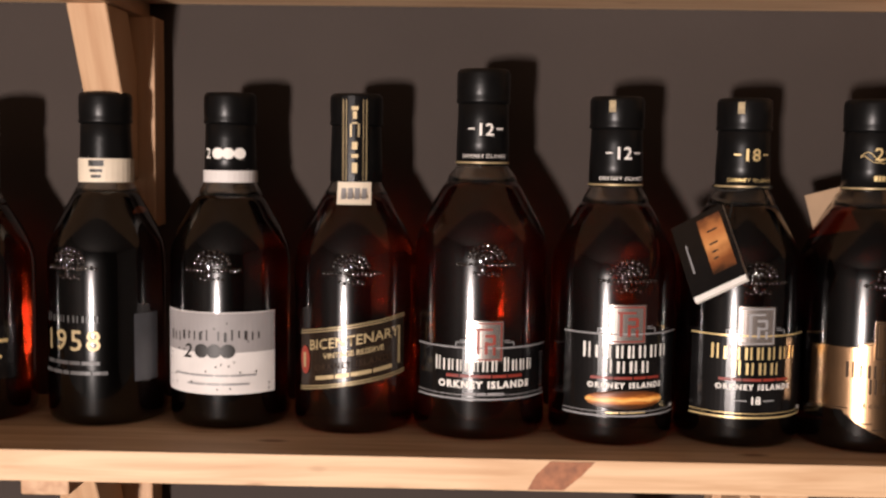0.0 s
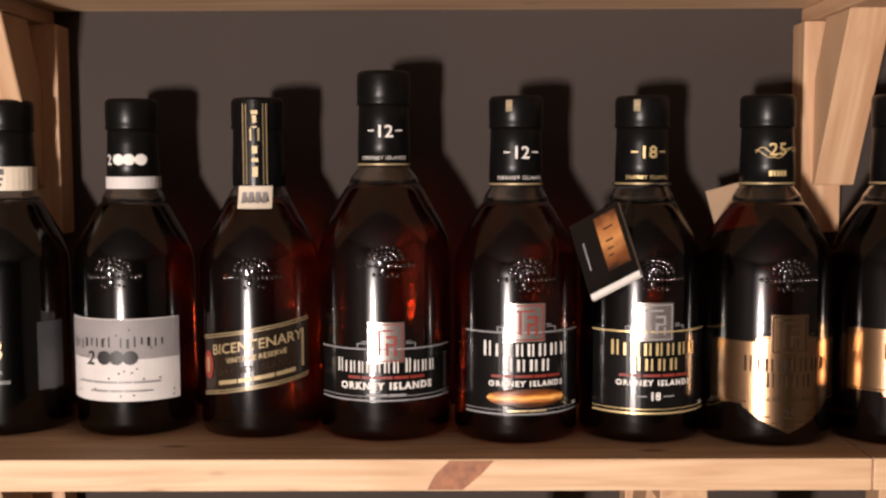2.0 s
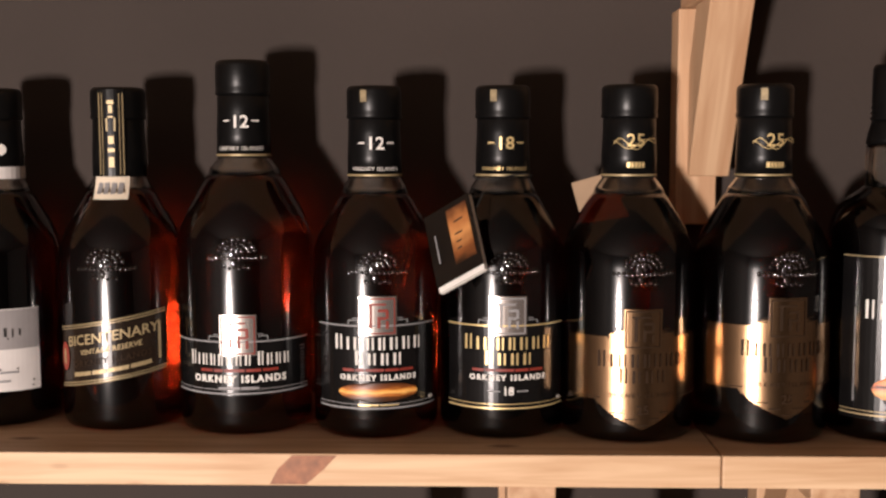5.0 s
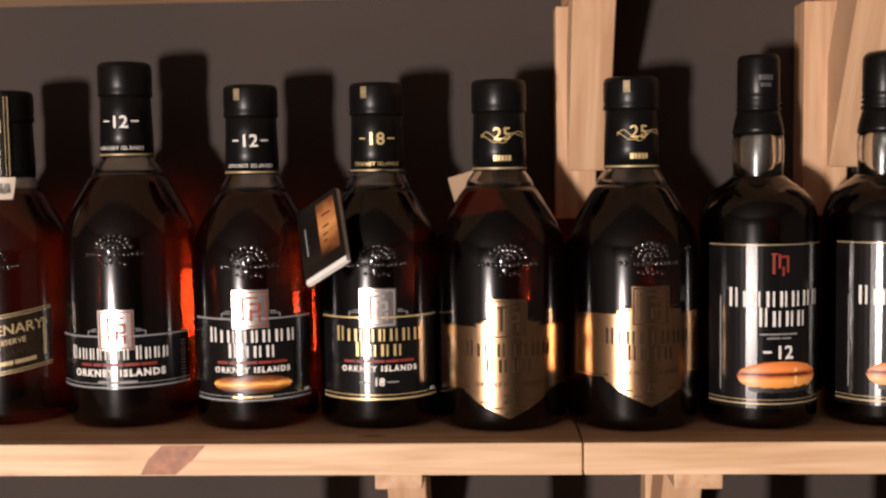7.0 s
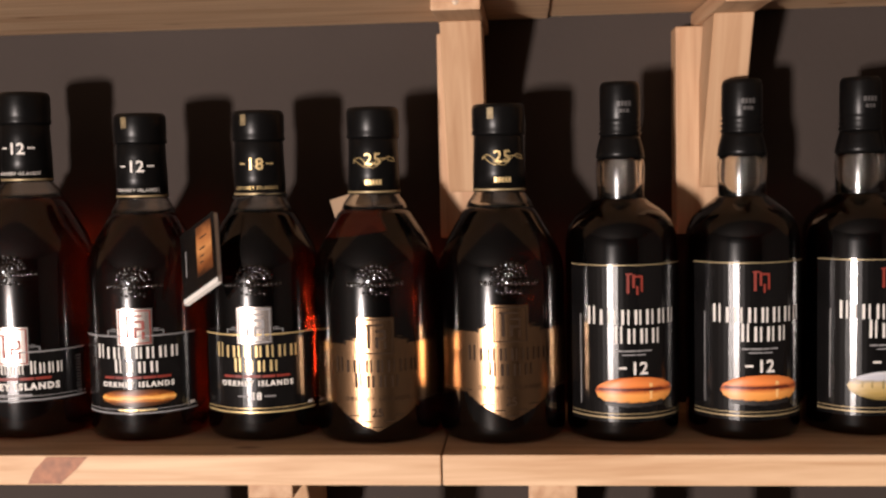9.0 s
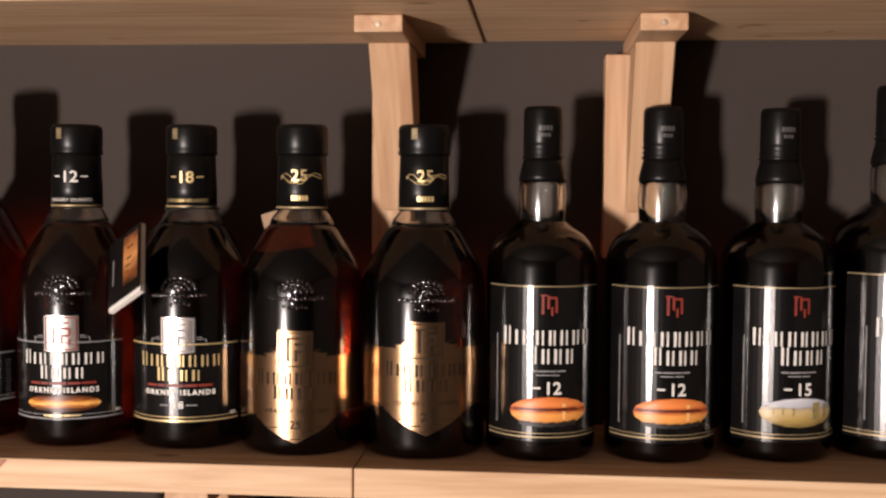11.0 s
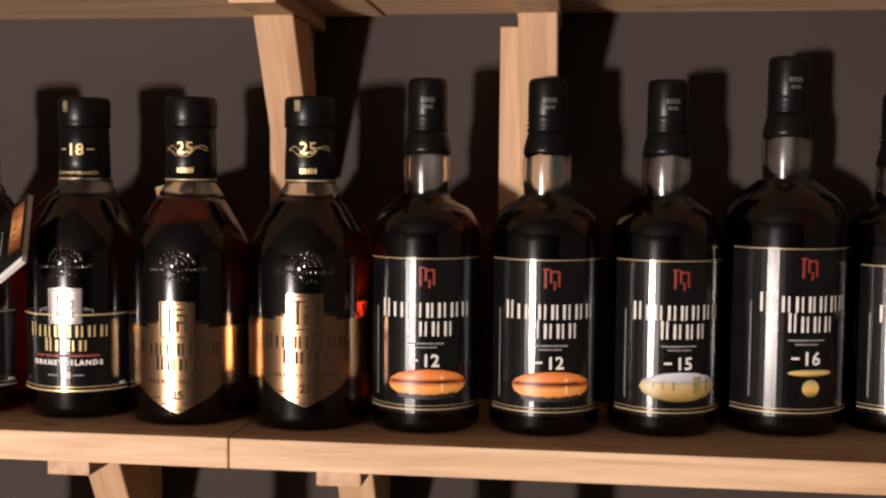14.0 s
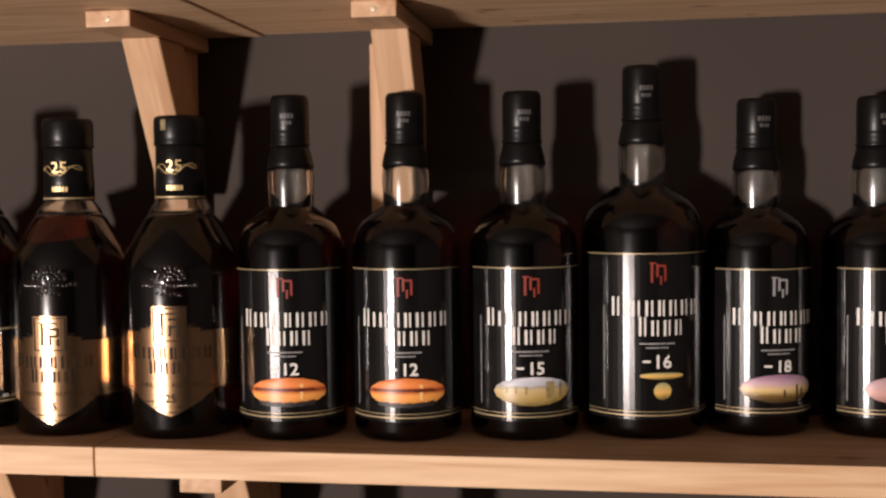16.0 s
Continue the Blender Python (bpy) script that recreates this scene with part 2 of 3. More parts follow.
def patch(R, w0, w1, zlow, zhigh, off=0.0005, seg=28):
    """A piece of paper on a cylinder between arc lengths w0 and w1; zlow and zhigh are numbers or functions of arc length."""
    bm = bmesh.new()
    low = zlow if callable(zlow) else (lambda s: zlow)
    high = zhigh if callable(zhigh) else (lambda s: zhigh)
    cols = []
    for k in range(seg + 1):
        s = w0 + (w1 - w0) * k / seg
        a = s / R
        z0, z1 = low(s), high(s)
        cols.append([bm.verts.new(wrap(R, a, z0)), bm.verts.new(wrap(R + off, a, z0)), bm.verts.new(wrap(R + off, a, (z0 + z1) / 2)), bm.verts.new(wrap(R + off, a, z1)), bm.verts.new(wrap(R, a, z1))])
    for a, b in zip(cols, cols[1:]):
        for i in range(4):
            bm.faces.new((a[i], b[i], b[i + 1], a[i + 1]))
    bm.faces.new(cols[0][::-1])
    bm.faces.new(cols[-1])
    return bm


def rects(R, items, off=0.0011, tilt=0.0):
    """Flat printed bars: (arc, z, width, height), laid on a cylinder; tilt raises z with arc."""
    bm = bmesh.new()
    for s, z, w, h in items:
        n = max(1, int(w / 0.004))
        last = None
        for k in range(n + 1):
            q = s - w / 2 + w * k / n
            zz = z + tilt * q
            pair = (bm.verts.new(wrap(R + off, q / R, zz - h / 2)), bm.verts.new(wrap(R + off, q / R, zz + h / 2)))
            if last:
                bm.faces.new((last[0], pair[0], pair[1], last[1]))
            last = pair
    return bm


def oval(R, s, z, w, h, off=0.0011, seg=30):
    bm = bmesh.new()
    rows = 8
    grid = []
    for j in range(rows + 1):
        y = -math.cos(math.pi * j / rows)
        half = math.sqrt(max(0, 1 - y * y)) * w / 2 + 1e-5
        grid.append([bm.verts.new(wrap(R + off, (s + half * (2 * k / seg - 1)) / R, z + y * h / 2)) for k in range(seg + 1)])
    for a, b in zip(grid, grid[1:]):
        for k in range(seg):
            bm.faces.new((a[k], a[k + 1], b[k + 1], b[k]))
    return bm


def lettering(R, text, s, z, height, off=0.0012, bold=0.0, spread=1.0, tilt=0.0, slant=0.0):
    """Built-in font, bent round the cylinder, centred on arc s with its foot at z."""
    cu = bpy.data.curves.new("lettering", "FONT")
    cu.body, cu.align_x, cu.size = text, "CENTER", height / 0.72
    cu.offset, cu.space_character, cu.shear, cu.resolution_u = bold, spread, slant, 2
    ob = new("lettering", cu)
    me = bpy.data.meshes.new_from_object(ob.evaluated_get(bpy.context.evaluated_depsgraph_get()))
    bm = bmesh.new()
    bm.from_mesh(me)
    for v in bm.verts:
        q = s + v.co.x
        v.co = wrap(R + off, q / R, z + v.co.y + tilt * q)
    bpy.data.objects.remove(ob)
    bpy.data.curves.remove(cu)
    bpy.data.meshes.remove(me)
    return bm


def word_bars(widths, s, z, height, total, gap=0.22):
    """Plain bars that stand for words or letters in a line."""
    unit = total / (sum(widths) + gap * (len(widths) - 1))
    out, q = [], s - total / 2
    for w in widths:
        out.append((q + w * unit / 2, z + height / 2, w * unit, height))
        q += (w + gap) * unit
    return out


def name_bars(widths, s, z, height, total, gap=0.30):
    """Upright bars, two to a broad letter and one to a narrow, that stand for a trade name."""
    unit = total / (sum(widths) + gap * (len(widths) - 1))
    out, q = [], s - total / 2
    for n, w in enumerate(widths):
        h = height * (1.22 if n == 0 else 1.0)
        t = 0.25 * unit
        stems = [(q + w * unit / 2, t)] if w < 0.6 else [(q + w * unit * 0.24, t), (q + w * unit * 0.78, t * 0.7)]
        out += [(c, z + h / 2, wide, h) for c, wide in stems]
        q += (w + gap) * unit
    return out


# ---------------------------------------------------------------- the shelving
SHELF, UPPER, LOWER, WALL_Y = 1.304, 1.647, 0.931, 0.180
THICK = 0.0235

wall_back = part("wall_back", box(-2.0, 3.2, WALL_Y, WALL_Y + 0.12, 0, 2.6, 0), WALL)
tagged(wall_back, "dark grey painted plaster wall behind the shelves", "wall", kind="structure")
floor = part("floor", box(-2.0, 3.2, -4.2, WALL_Y, -0.1, 0, 0), FLOOR)
tagged(floor, "dark wooden floor of the room", "floor", kind="structure")
ceiling = part("ceiling", box(-2.0, 3.2, -4.2, WALL_Y + 0.12, 2.6, 2.7, 0), PLASTER)
tagged(ceiling, "plain dim plaster ceiling", "ceiling", kind="structure")
for nm, b in (("wall_left", (-2.12, -2.0, -4.2, WALL_Y + 0.12, 0, 2.6)), ("wall_right", (3.2, 3.32, -4.2, WALL_Y + 0.12, 0, 2.6)), ("wall_front", (-2.0, 3.2, -4.32, -4.2, 0, 2.6))):
    tagged(part(nm, box(*b, 0), PLASTER), "dark plaster wall of the dim room", "wall", kind="structure")


def shelf_board(x0, x1, top, label, front=0.0):
    ob = part("shelf_board", box(x0, x1, front, WALL_Y - 0.001, top - THICK, top, 0.0012), PINE_X)
    return tagged(ob, label, "shelf", group="shelf boards")


SEAM, USEAM = 0.714, 0.802
main_left = shelf_board(-0.9, SEAM - 0.0006, SHELF, "light pine shelf board with a reddish knot on its front edge")
main_right = shelf_board(SEAM + 0.0006, 2.3, SHELF, "light pine shelf board butted against its neighbour")
shelf_board(-0.9, USEAM - 0.0006, UPPER + THICK, "light pine shelf board on wooden brackets above the bottles", -0.06)
upper_right = shelf_board(USEAM + 0.0006, 2.3, UPPER + THICK + 0.0015, "light pine shelf board with small knots above the bottles", -0.06)
shelf_board(-0.9, 2.3, LOWER, "light pine shelf board of the tier below")

# the slanting knot on the front edge
bm = bmesh.new()
vs = [bm.verts.new(p) for p in ((0.393, -0.0006, SHELF - 0.0222), (0.419, -0.0006, SHELF - 0.0222), (0.432, -0.0006, SHELF - 0.011), (0.441, -0.0006, SHELF - 0.0012), (0.409, -0.0006, SHELF - 0.0012), (0.399, -0.0006, SHELF - 0.011))]
bm.faces.new(vs)
part("knot", bm, PINE_KNOT, main_left, "reddish brown knot")


def knot_spot(parent, m, w, h):
    """A small knot, a hair proud of the planed face; m lays its z axis along the face's normal."""
    bm = lathe([(0.0, 0.0005), (0.6, 0.0004), (1.0, 0.0)], 14)
    bmesh.ops.scale(bm, vec=(w, h, 1), verts=bm.verts)
    bmesh.ops.transform(bm, matrix=m, verts=bm.verts)
    return part("knot", bm, PINE_KNOT_PALE, parent, "small brown knot")


KNOTS = ((1.042, 0.150, 0.0085), (1.090, 0.125, 0.0045), (1.013, 0.099, 0.0050), (1.236, 0.160, 0.0060), (0.885, 0.060, 0.0050))
for x, y, w in KNOTS:
    knot_spot(upper_right, pose(x, y, UPPER + 0.0014, 180), w, w * 0.45)


def bracket(x0, x1, under, label, b0, b1):
    """A timber bracket: arm under the board from x0 to x1, batten on the wall from b0 to b1, slanting brace between them."""
    root = new("shelf_bracket")
    root.location = (0, 0, 0)
    part("arm", box(x0, x1, 0.010, WALL_Y - 0.001, under - 0.0135, under - 0.0005), PINE_Y, root)
    part("batten", box(b0, b1, WALL_Y - 0.032, WALL_Y - 0.001, under - 0.19, under - 0.014), PINE_Z, root)
    bm = bmesh.new()
    a, b = x0 + 0.002, x1 - 0.002
    foot = WALL_Y - 0.0325
    pts = ((0.068, under - 0.0138), (0.122, under - 0.0138), (foot, under - 0.062), (foot, under - 0.150), (foot - 0.006, under - 0.150))
    fa = [bm.verts.new((a, y, z)) for y, z in pts]
    fb = [bm.verts.new((b, y, z)) for y, z in pts]
    bm.faces.new(fa)
    bm.faces.new(fb[::-1])
    for i in range(len(pts)):
        j = (i + 1) % len(pts)
        bm.faces.new((fa[i], fb[i], fb[j], fa[j]))
    bmesh.ops.bevel(bm, geom=bm.edges[:], offset=0.001, segments=1, affect="EDGES")
    part("brace", bm, PINE_SLOPE, root)
    if under > SHELF:
        bm = lathe([(0.0, 0.0012), (0.0022, 0.0010), (0.0028, 0.0)], 12)
        bmesh.ops.transform(bm, matrix=pose((x0 + x1) / 2, 0.0105, under - 0.0075, 90), verts=bm.verts)
        part("screw", bm, SCREW, root, "dull screw head")
    return tagged(root, label, "bracket", group="shelf brackets")


for x0, x1, b0, b1 in ((0.036, 0.071, 0.050, 0.083), (0.712, 0.749, 0.705, 0.738), (0.925, 0.960, 0.908, 0.944)):
    made = bracket(x0, x1, UPPER, "pine bracket with slanting brace under the upper shelf", b0, b1)
    if x0 > 0.9:
        knot_spot(made, pose(0.933, 0.0824, 1.6120, 122), 0.0036, 0.0028)
for x0, x1, b0, b1 in ((0.020, 0.056, 0.044, 0.078), (0.563, 0.598, 0.560, 0.592), (0.780, 0.815, 0.778, 0.810), (1.335, 1.370, 1.330, 1.362)):
    bracket(x0, x1, SHELF - THICK, "pine bracket with slanting brace under the bottle shelf", b0, b1)

# ---------------------------------------------------------------- bottles
def squat_shell(root, R, H, whisky, fill=0.69):
    """A broad-shouldered bottle: whisky-filled glass, clear neck, black capsule and stopper."""
    body = [(0, 0.022), (0.55, 0.014), (0.80, 0.002), (0.90, 0.0), (0.955, 0.006), (0.99, 0.02), (1, 0.035), (1, 0.49), (0.985, 0.52), (0.95, 0.548), (0.86, 0.588), (0.74, 0.628), (0.62, 0.667)]
    top = [(0.585, 0.678), (0.535, fill)]
    prof = [(r * R, z * H) for r, z in body + top] + [(0, fill * H)]
    part("bottle_body", lathe(prof), whisky, root, smooth=True)
    rn = 0.0205
    prof = [(0.53 * R, fill * H + 0.0004), (0.50 * R, 0.708 * H), (rn - 0.0005, 0.735 * H), (rn - 0.001, 0.76 * H), (rn - 0.0022, 0.76 * H), (rn - 0.0018, 0.735 * H), (0.50 * R - 0.0014, 0.708 * H), (0.53 * R - 0.0014, fill * H + 0.0004)]
    part("neck", lathe(prof + prof[:1], 40), CLEAR, root, "clear glass neck", smooth=True)
    prof = [(rn - 0.001, 0.737 * H), (rn + 0.0004, 0.737 * H), (rn + 0.0003, 0.80 * H), (rn - 0.0004, 0.86 * H), (rn - 0.0006, 0.902 * H), (rn - 0.0012, 0.905 * H)]
    part("sleeve", lathe(prof, 40), CAP, root, "black neck sleeve", smooth=True)
    prof = [(rn - 0.003, 0.905 * H), (rn + 0.0004, 0.906 * H), (rn + 0.0009, 0.914 * H), (rn + 0.0002, 0.924 * H), (rn + 0.0006, 0.932 * H), (rn + 0.0006, 0.985 * H), (rn - 0.0002, 0.995 * H), (rn - 0.002, H), (0, H)]
    part("stopper", lathe(prof, 40), CAP, root, "black stopper", smooth=True)
    return rn


def slim_shell(root, R, H, whisky):
    """A round-shouldered bottle with a clear bulging neck and a screw cap."""
    body = [(0, 0.02), (0.55, 0.012), (0.82, 0.002), (0.91, 0.0), (0.96, 0.006), (0.99, 0.016), (1, 0.03), (1, 0.543), (0.985, 0.565), (0.96, 0.582), (0.92, 0.598), (0.87, 0.613), (0.78, 0.630), (0.66, 0.645), (0.55, 0.658), (0.47, 0.667), (0.445, 0.672)]
    prof = [(r * R, z * H) for r, z in body] + [(0, 0.672 * H)]
    part("bottle_body", lathe(prof), whisky, root, smooth=True)
    n = 0.0190
    prof = [(n - 0.0006, 0.6725 * H), (n, 0.72 * H), (n + 0.0004, 0.75 * H), (n - 0.0002, 0.775 * H), (n - 0.002, 0.795 * H), (n - 0.0064, 0.795 * H), (n - 0.0056, 0.77 * H), (n - 0.0050, 0.72 * H), (n - 0.0046, 0.6725 * H)]
    part("neck", lathe(prof + prof[:1], 40), CLEAR, root, "clear glass neck", smooth=True)
    prof = [(n - 0.0012, 0.785 * H), (n + 0.0002, 0.785 * H), (n - 0.0002, 0.80 * H), (n - 0.0012, 0.818 * H), (n - 0.0026, 0.836 * H), (n - 0.0034, 0.848 * H), (n - 0.005, 0.850 * H)]
    part("sleeve", lathe(prof, 40), CAP, root, "black neck sleeve", smooth=True)
    c = 0.0155
    prof = [(c - 0.002, 0.848 * H), (c + 0.0004, 0.849 * H), (c + 0.0014, 0.856 * H), (c - 0.0004, 0.863 * H), (c + 0.0012, 0.870 * H), (c - 0.0004, 0.877 * H), (c + 0.0009, 0.884 * H), (c - 0.0001, 0.891 * H), (c + 0.0004, 0.899 * H), (c + 0.0002, 0.985 * H), (c - 0.0006, 0.995 * H), (c - 0.002, H), (0, H)]
    part("cap", lathe(prof, 40), CAP, root, "black screw cap", smooth=True)
    return c


def embossing(root, R, z, seed):
    """Raised lettering and a small crest moulded in the shoulder glass."""
    rnd = random.Random(seed)
    items = [(-0.022 + 0.0034 * k + rnd.uniform(-0.0004, 0.0004), z + rnd.uniform(-0.0005, 0.0005), 0.0011, rnd.uniform(0.0010, 0.0016)) for k in range(14)]
    for ring, n in ((0.0045, 6), (0.0085, 9), (0.0125, 10)):
        for k in range(n):
            a = math.pi * (k + 0.5) / n
            items.append((ring * math.cos(a) * 1.1 + rnd.uniform(-0.0006, 0.0006), z + 0.0042 + ring * math.sin(a) * 0.85, rnd.uniform(0.0008, 0.0014), rnd.uniform(0.0009, 0.0016)))
    items += [(-0.0035, z + 0.0030, 0.0022, 0.0030), (0.0005, z + 0.0055, 0.0016, 0.0022), (-0.0020, z - 0.0038, 0.0017, 0.0022)]
    items += [(-0.009 + 0.0036 * k, z - 0.0065 - 0.0012 * (k % 2), 0.0010, 0.0011) for k in range(6)]
    bm = bmesh.new()
    for s, zz, w, h in items:
        w, h = 1.35 * w, 1.35 * h
        top = bm.verts.new(wrap(R + 0.0007, s / R, zz))
        rings = []
        for up, grow in ((0.00064, 0.35), (0.00048, 0.66), (0.00025, 1.0), (-0.0003, 1.12)):
            rings.append([bm.verts.new(wrap(R + up, (s + grow * w * math.cos(k * math.pi / 4)) / R, zz + grow * h * math.sin(k * math.pi / 4))) for k in range(8)])
        for k in range(8):
            n = (k + 1) % 8
            bm.faces.new((top, rings[0][k], rings[0][n]))
            for a, b in zip(rings, rings[1:]):
                bm.faces.new((a[k], b[k], b[n], a[n]))
    return part("embossing", bm, MOULDED, root, "raised moulded lettering and crest", smooth=True)


def emblem(parent, R, s, z, w, h, field, figure, seed):
    """A framed square badge with an ornament."""
    badge = part("emblem", patch(R, s - w / 2, s + w / 2, z, z + h, 0.0009, 10), field, parent, "foil badge with ornament")
    t = 0.0009
    bars = [(s, z + h - 0.0016, w - 0.003, t), (s, z + 0.0016, w - 0.003, t), (s - w / 2 + 0.0016, z + h / 2, t, h - 0.003), (s + w / 2 - 0.0016, z + h / 2, t, h - 0.003)]
    bars += [(s - w * 0.20, z + h * 0.5, 0.0022, h * 0.62), (s + w * 0.02, z + h * 0.34, 0.0022, h * 0.30), (s + w * 0.12, z + h * 0.64, w * 0.26, 0.002), (s + w * 0.24, z + h * 0.54, 0.002, h * 0.22), (s + w * 0.10, z + h * 0.44, w * 0.24, 0.0018), (s + w * 0.24, z + h * 0.27, 0.002, h * 0.2), (s - w * 0.05, z + h * 0.8, w * 0.5, 0.0014)]
    part("ornament", rects(R, bars, 0.0014), figure, badge)
    return badge


def put(root, x, yfront, R, turn, z=None):
    root.matrix_world = pose(x, yfront + R, SHELF if z is None else z, 0, 0, turn) @ Matrix.Diagonal((1, 1, 0.983, 1))


def squat_neck_print(root, rn, H, number, ink, extra=None):
    part("age_number", lettering(rn + 0.0005, number, 0, 0.818 * H, 0.0098, bold=0.0002), ink, root, "printed age number")
    part("number_rule", rects(rn + 0.0005, [(-0.0105, 0.836 * H, 0.005, 0.0011), (0.0115, 0.836 * H, 0.006, 0.0011)]), ink, root)
    part("neck_lettering", lettering(rn + 0.0006, "ORKNEY ISLANDS", 0, 0.757 * H, 0.0030, spread=1.1), ink, root, "small neck lettering")
    part("neck_ring", lathe([(rn + 0.0004, 0.741 * H), (rn + 0.0009, 0.7415 * H), (rn + 0.0009, 0.746 * H), (rn + 0.0004, 0.7465 * H)], 40), DULLGOLD, root, "thin gold ring")


def name_print(parent, R, z, height, total, ink, two=True, s=0.0):
    """The trade name, as plain bars."""
    if two:
        part("name_print", rects(R, name_bars([1, .45, 1, .9, .8, 1, 1, .95], s, z, height, total)), ink, parent, "printed name shown as bars")
        part("name_print", rects(R, name_bars([.9, .95, .9, .95], s, z - height * 1.22, height * 0.95, total * 0.52)), ink, parent, "printed name shown as bars")
    else:
        part("name_print", rects(R, name_bars([1, .45, 1, .9, .8, 1, 1, .95], s - total * 0.19, z, height, total * 0.62)), ink, parent, "printed name shown as bars")
        part("name_print", rects(R, name_bars([.9, .95, .9, .95], s + total * 0.335, z, height, total * 0.32)), ink, parent, "printed name shown as bars")


def excise_strip(root, rn, H, s=-0.009):
    part("tax_strip", rects(rn + 0.0006, [(s, 0.970 * H, 0.0050, 0.009)], 0.0006), SEALGOLD, root, "small gold seal strip")


def bottle_old_black(x, y, turn, R=0.0475, H=0.2685, number="12", litre=False, view=None, label="", whisky=None, ink=None, strip=False):
    """Squat bottle with black paper label, badge, name and a printed line of place."""
    root = new("whisky_bottle")
    rn = squat_shell(root, R, H, whisky or AMBER, 0.69)
    embossing(root, R, 0.475 * H, int(x * 1000))
    zt, zb = (0.0745, 0.0315) if litre else (0.0885, 0.0225)
    half = 0.060 if litre else 0.051
    paper = part("label", patch(R, -half, half, zb, zt), BLACK, root, "black paper label")
    ink = ink or WHITE
    part("border", rects(R, [(0, zt - 0.0012, 2 * half, 0.0011), (0, zb + 0.0016, 2 * half, 0.0012), (0, zb + 0.0048, 2 * half, 0.0005)]), GOLDINK if number == "18" else GREYINK, paper)
    if litre:
        part("shoulder_tab", patch(R, -0.023, 0.023, zt, lambda s: zt + 0.007 - abs(s) * 0.15), BLACK, paper)
        emblem(paper, R, 0, 0.0625, 0.0275, 0.0315, SILVER, REDINK, 3)
        name_print(paper, R, 0.0550, 0.0088, 0.080, ink, two=False)
        part("red_line", rects(R, word_bars([2, 1.4, 3, 2.2, 2.4], 0, 0.0500, 0.0022, 0.06)), REDINK, paper)
        part("place_lettering", lettering(R, "ORKNEY ISLANDS", 0, 0.0420, 0.0054, bold=0.00035, spread=1.25), ink, paper)
        part("small_line", rects(R, word_bars([2, 1.4, 3], 0, 0.0368, 0.0014, 0.03)), GREYINK, paper)
    else:
        part("shoulder_tab", patch(R, -0.021, 0.021, zt, lambda s: zt + 0.006 - abs(s) * 0.15), BLACK, paper)
        emblem(paper, R, 0, 0.0800, 0.0275, 0.0295, SILVER, REDINK if number == "12" else GREYINK, 4)
        name_print(paper, R, 0.0690, 0.0095, 0.068, ink)
        part("red_line", rects(R, word_bars([2, 1.4, 3, 2.2, 2.4], 0, 0.0525, 0.0020, 0.054)), REDINK, paper)
        part("place_lettering", lettering(R, "ORKNEY ISLANDS", 0, 0.0458, 0.0042, bold=0.00025, spread=1.3), WHITE, paper)
        if view:
            part("picture", oval(R, 0, 0.0365, 0.062, 0.0150), view, paper, "printed sunset over dark water")
            part("small_line", rects(R, word_bars([2, 1, 3], 0, 0.0260, 0.0014, 0.03)), GOLDINK, paper)
        else:
            part("label_age", lettering(R, number, 0, 0.0345, 0.0062, bold=0.0002), WHITE, paper)
            part("age_rule", rects(R, [(-0.0105, 0.0372, 0.009, 0.0009), (0.0105, 0.0372, 0.009, 0.0009)]), GREYINK, paper)
    for side in (-1, 1):
        part("scroll", rects(R, [(side * 0.0185, zt + 0.0030, 0.0075, 0.0006), (side * 0.0168, zt + 0.0046, 0.0042, 0.0006), (side * 0.0222, zt + 0.0014, 0.0008, 0.0032)]), GREYINK, paper, "thin printed scroll")
    if litre:
        part("side_print", rects(R, [(0.0535, 0.0350 + 0.0026 * k, 0.0052 - 0.0014 * (k % 3 == 1), 0.0012) for k in range(13)]), DIMINK, paper, "column of small dim print")
    else:
        part("volume_print", rects(R, word_bars([1, 0.7], 0.0455, 0.0275, 0.0024, 0.0050)), WHITE, paper)
    squat_neck_print(root, rn, H, number, ink if number == "12" else GOLDINK)
    if strip:
        excise_strip(root, rn, H)
    put(root, x, y, R, turn)
    return tagged(root, label, "bottle", group="bottles on the shelf")


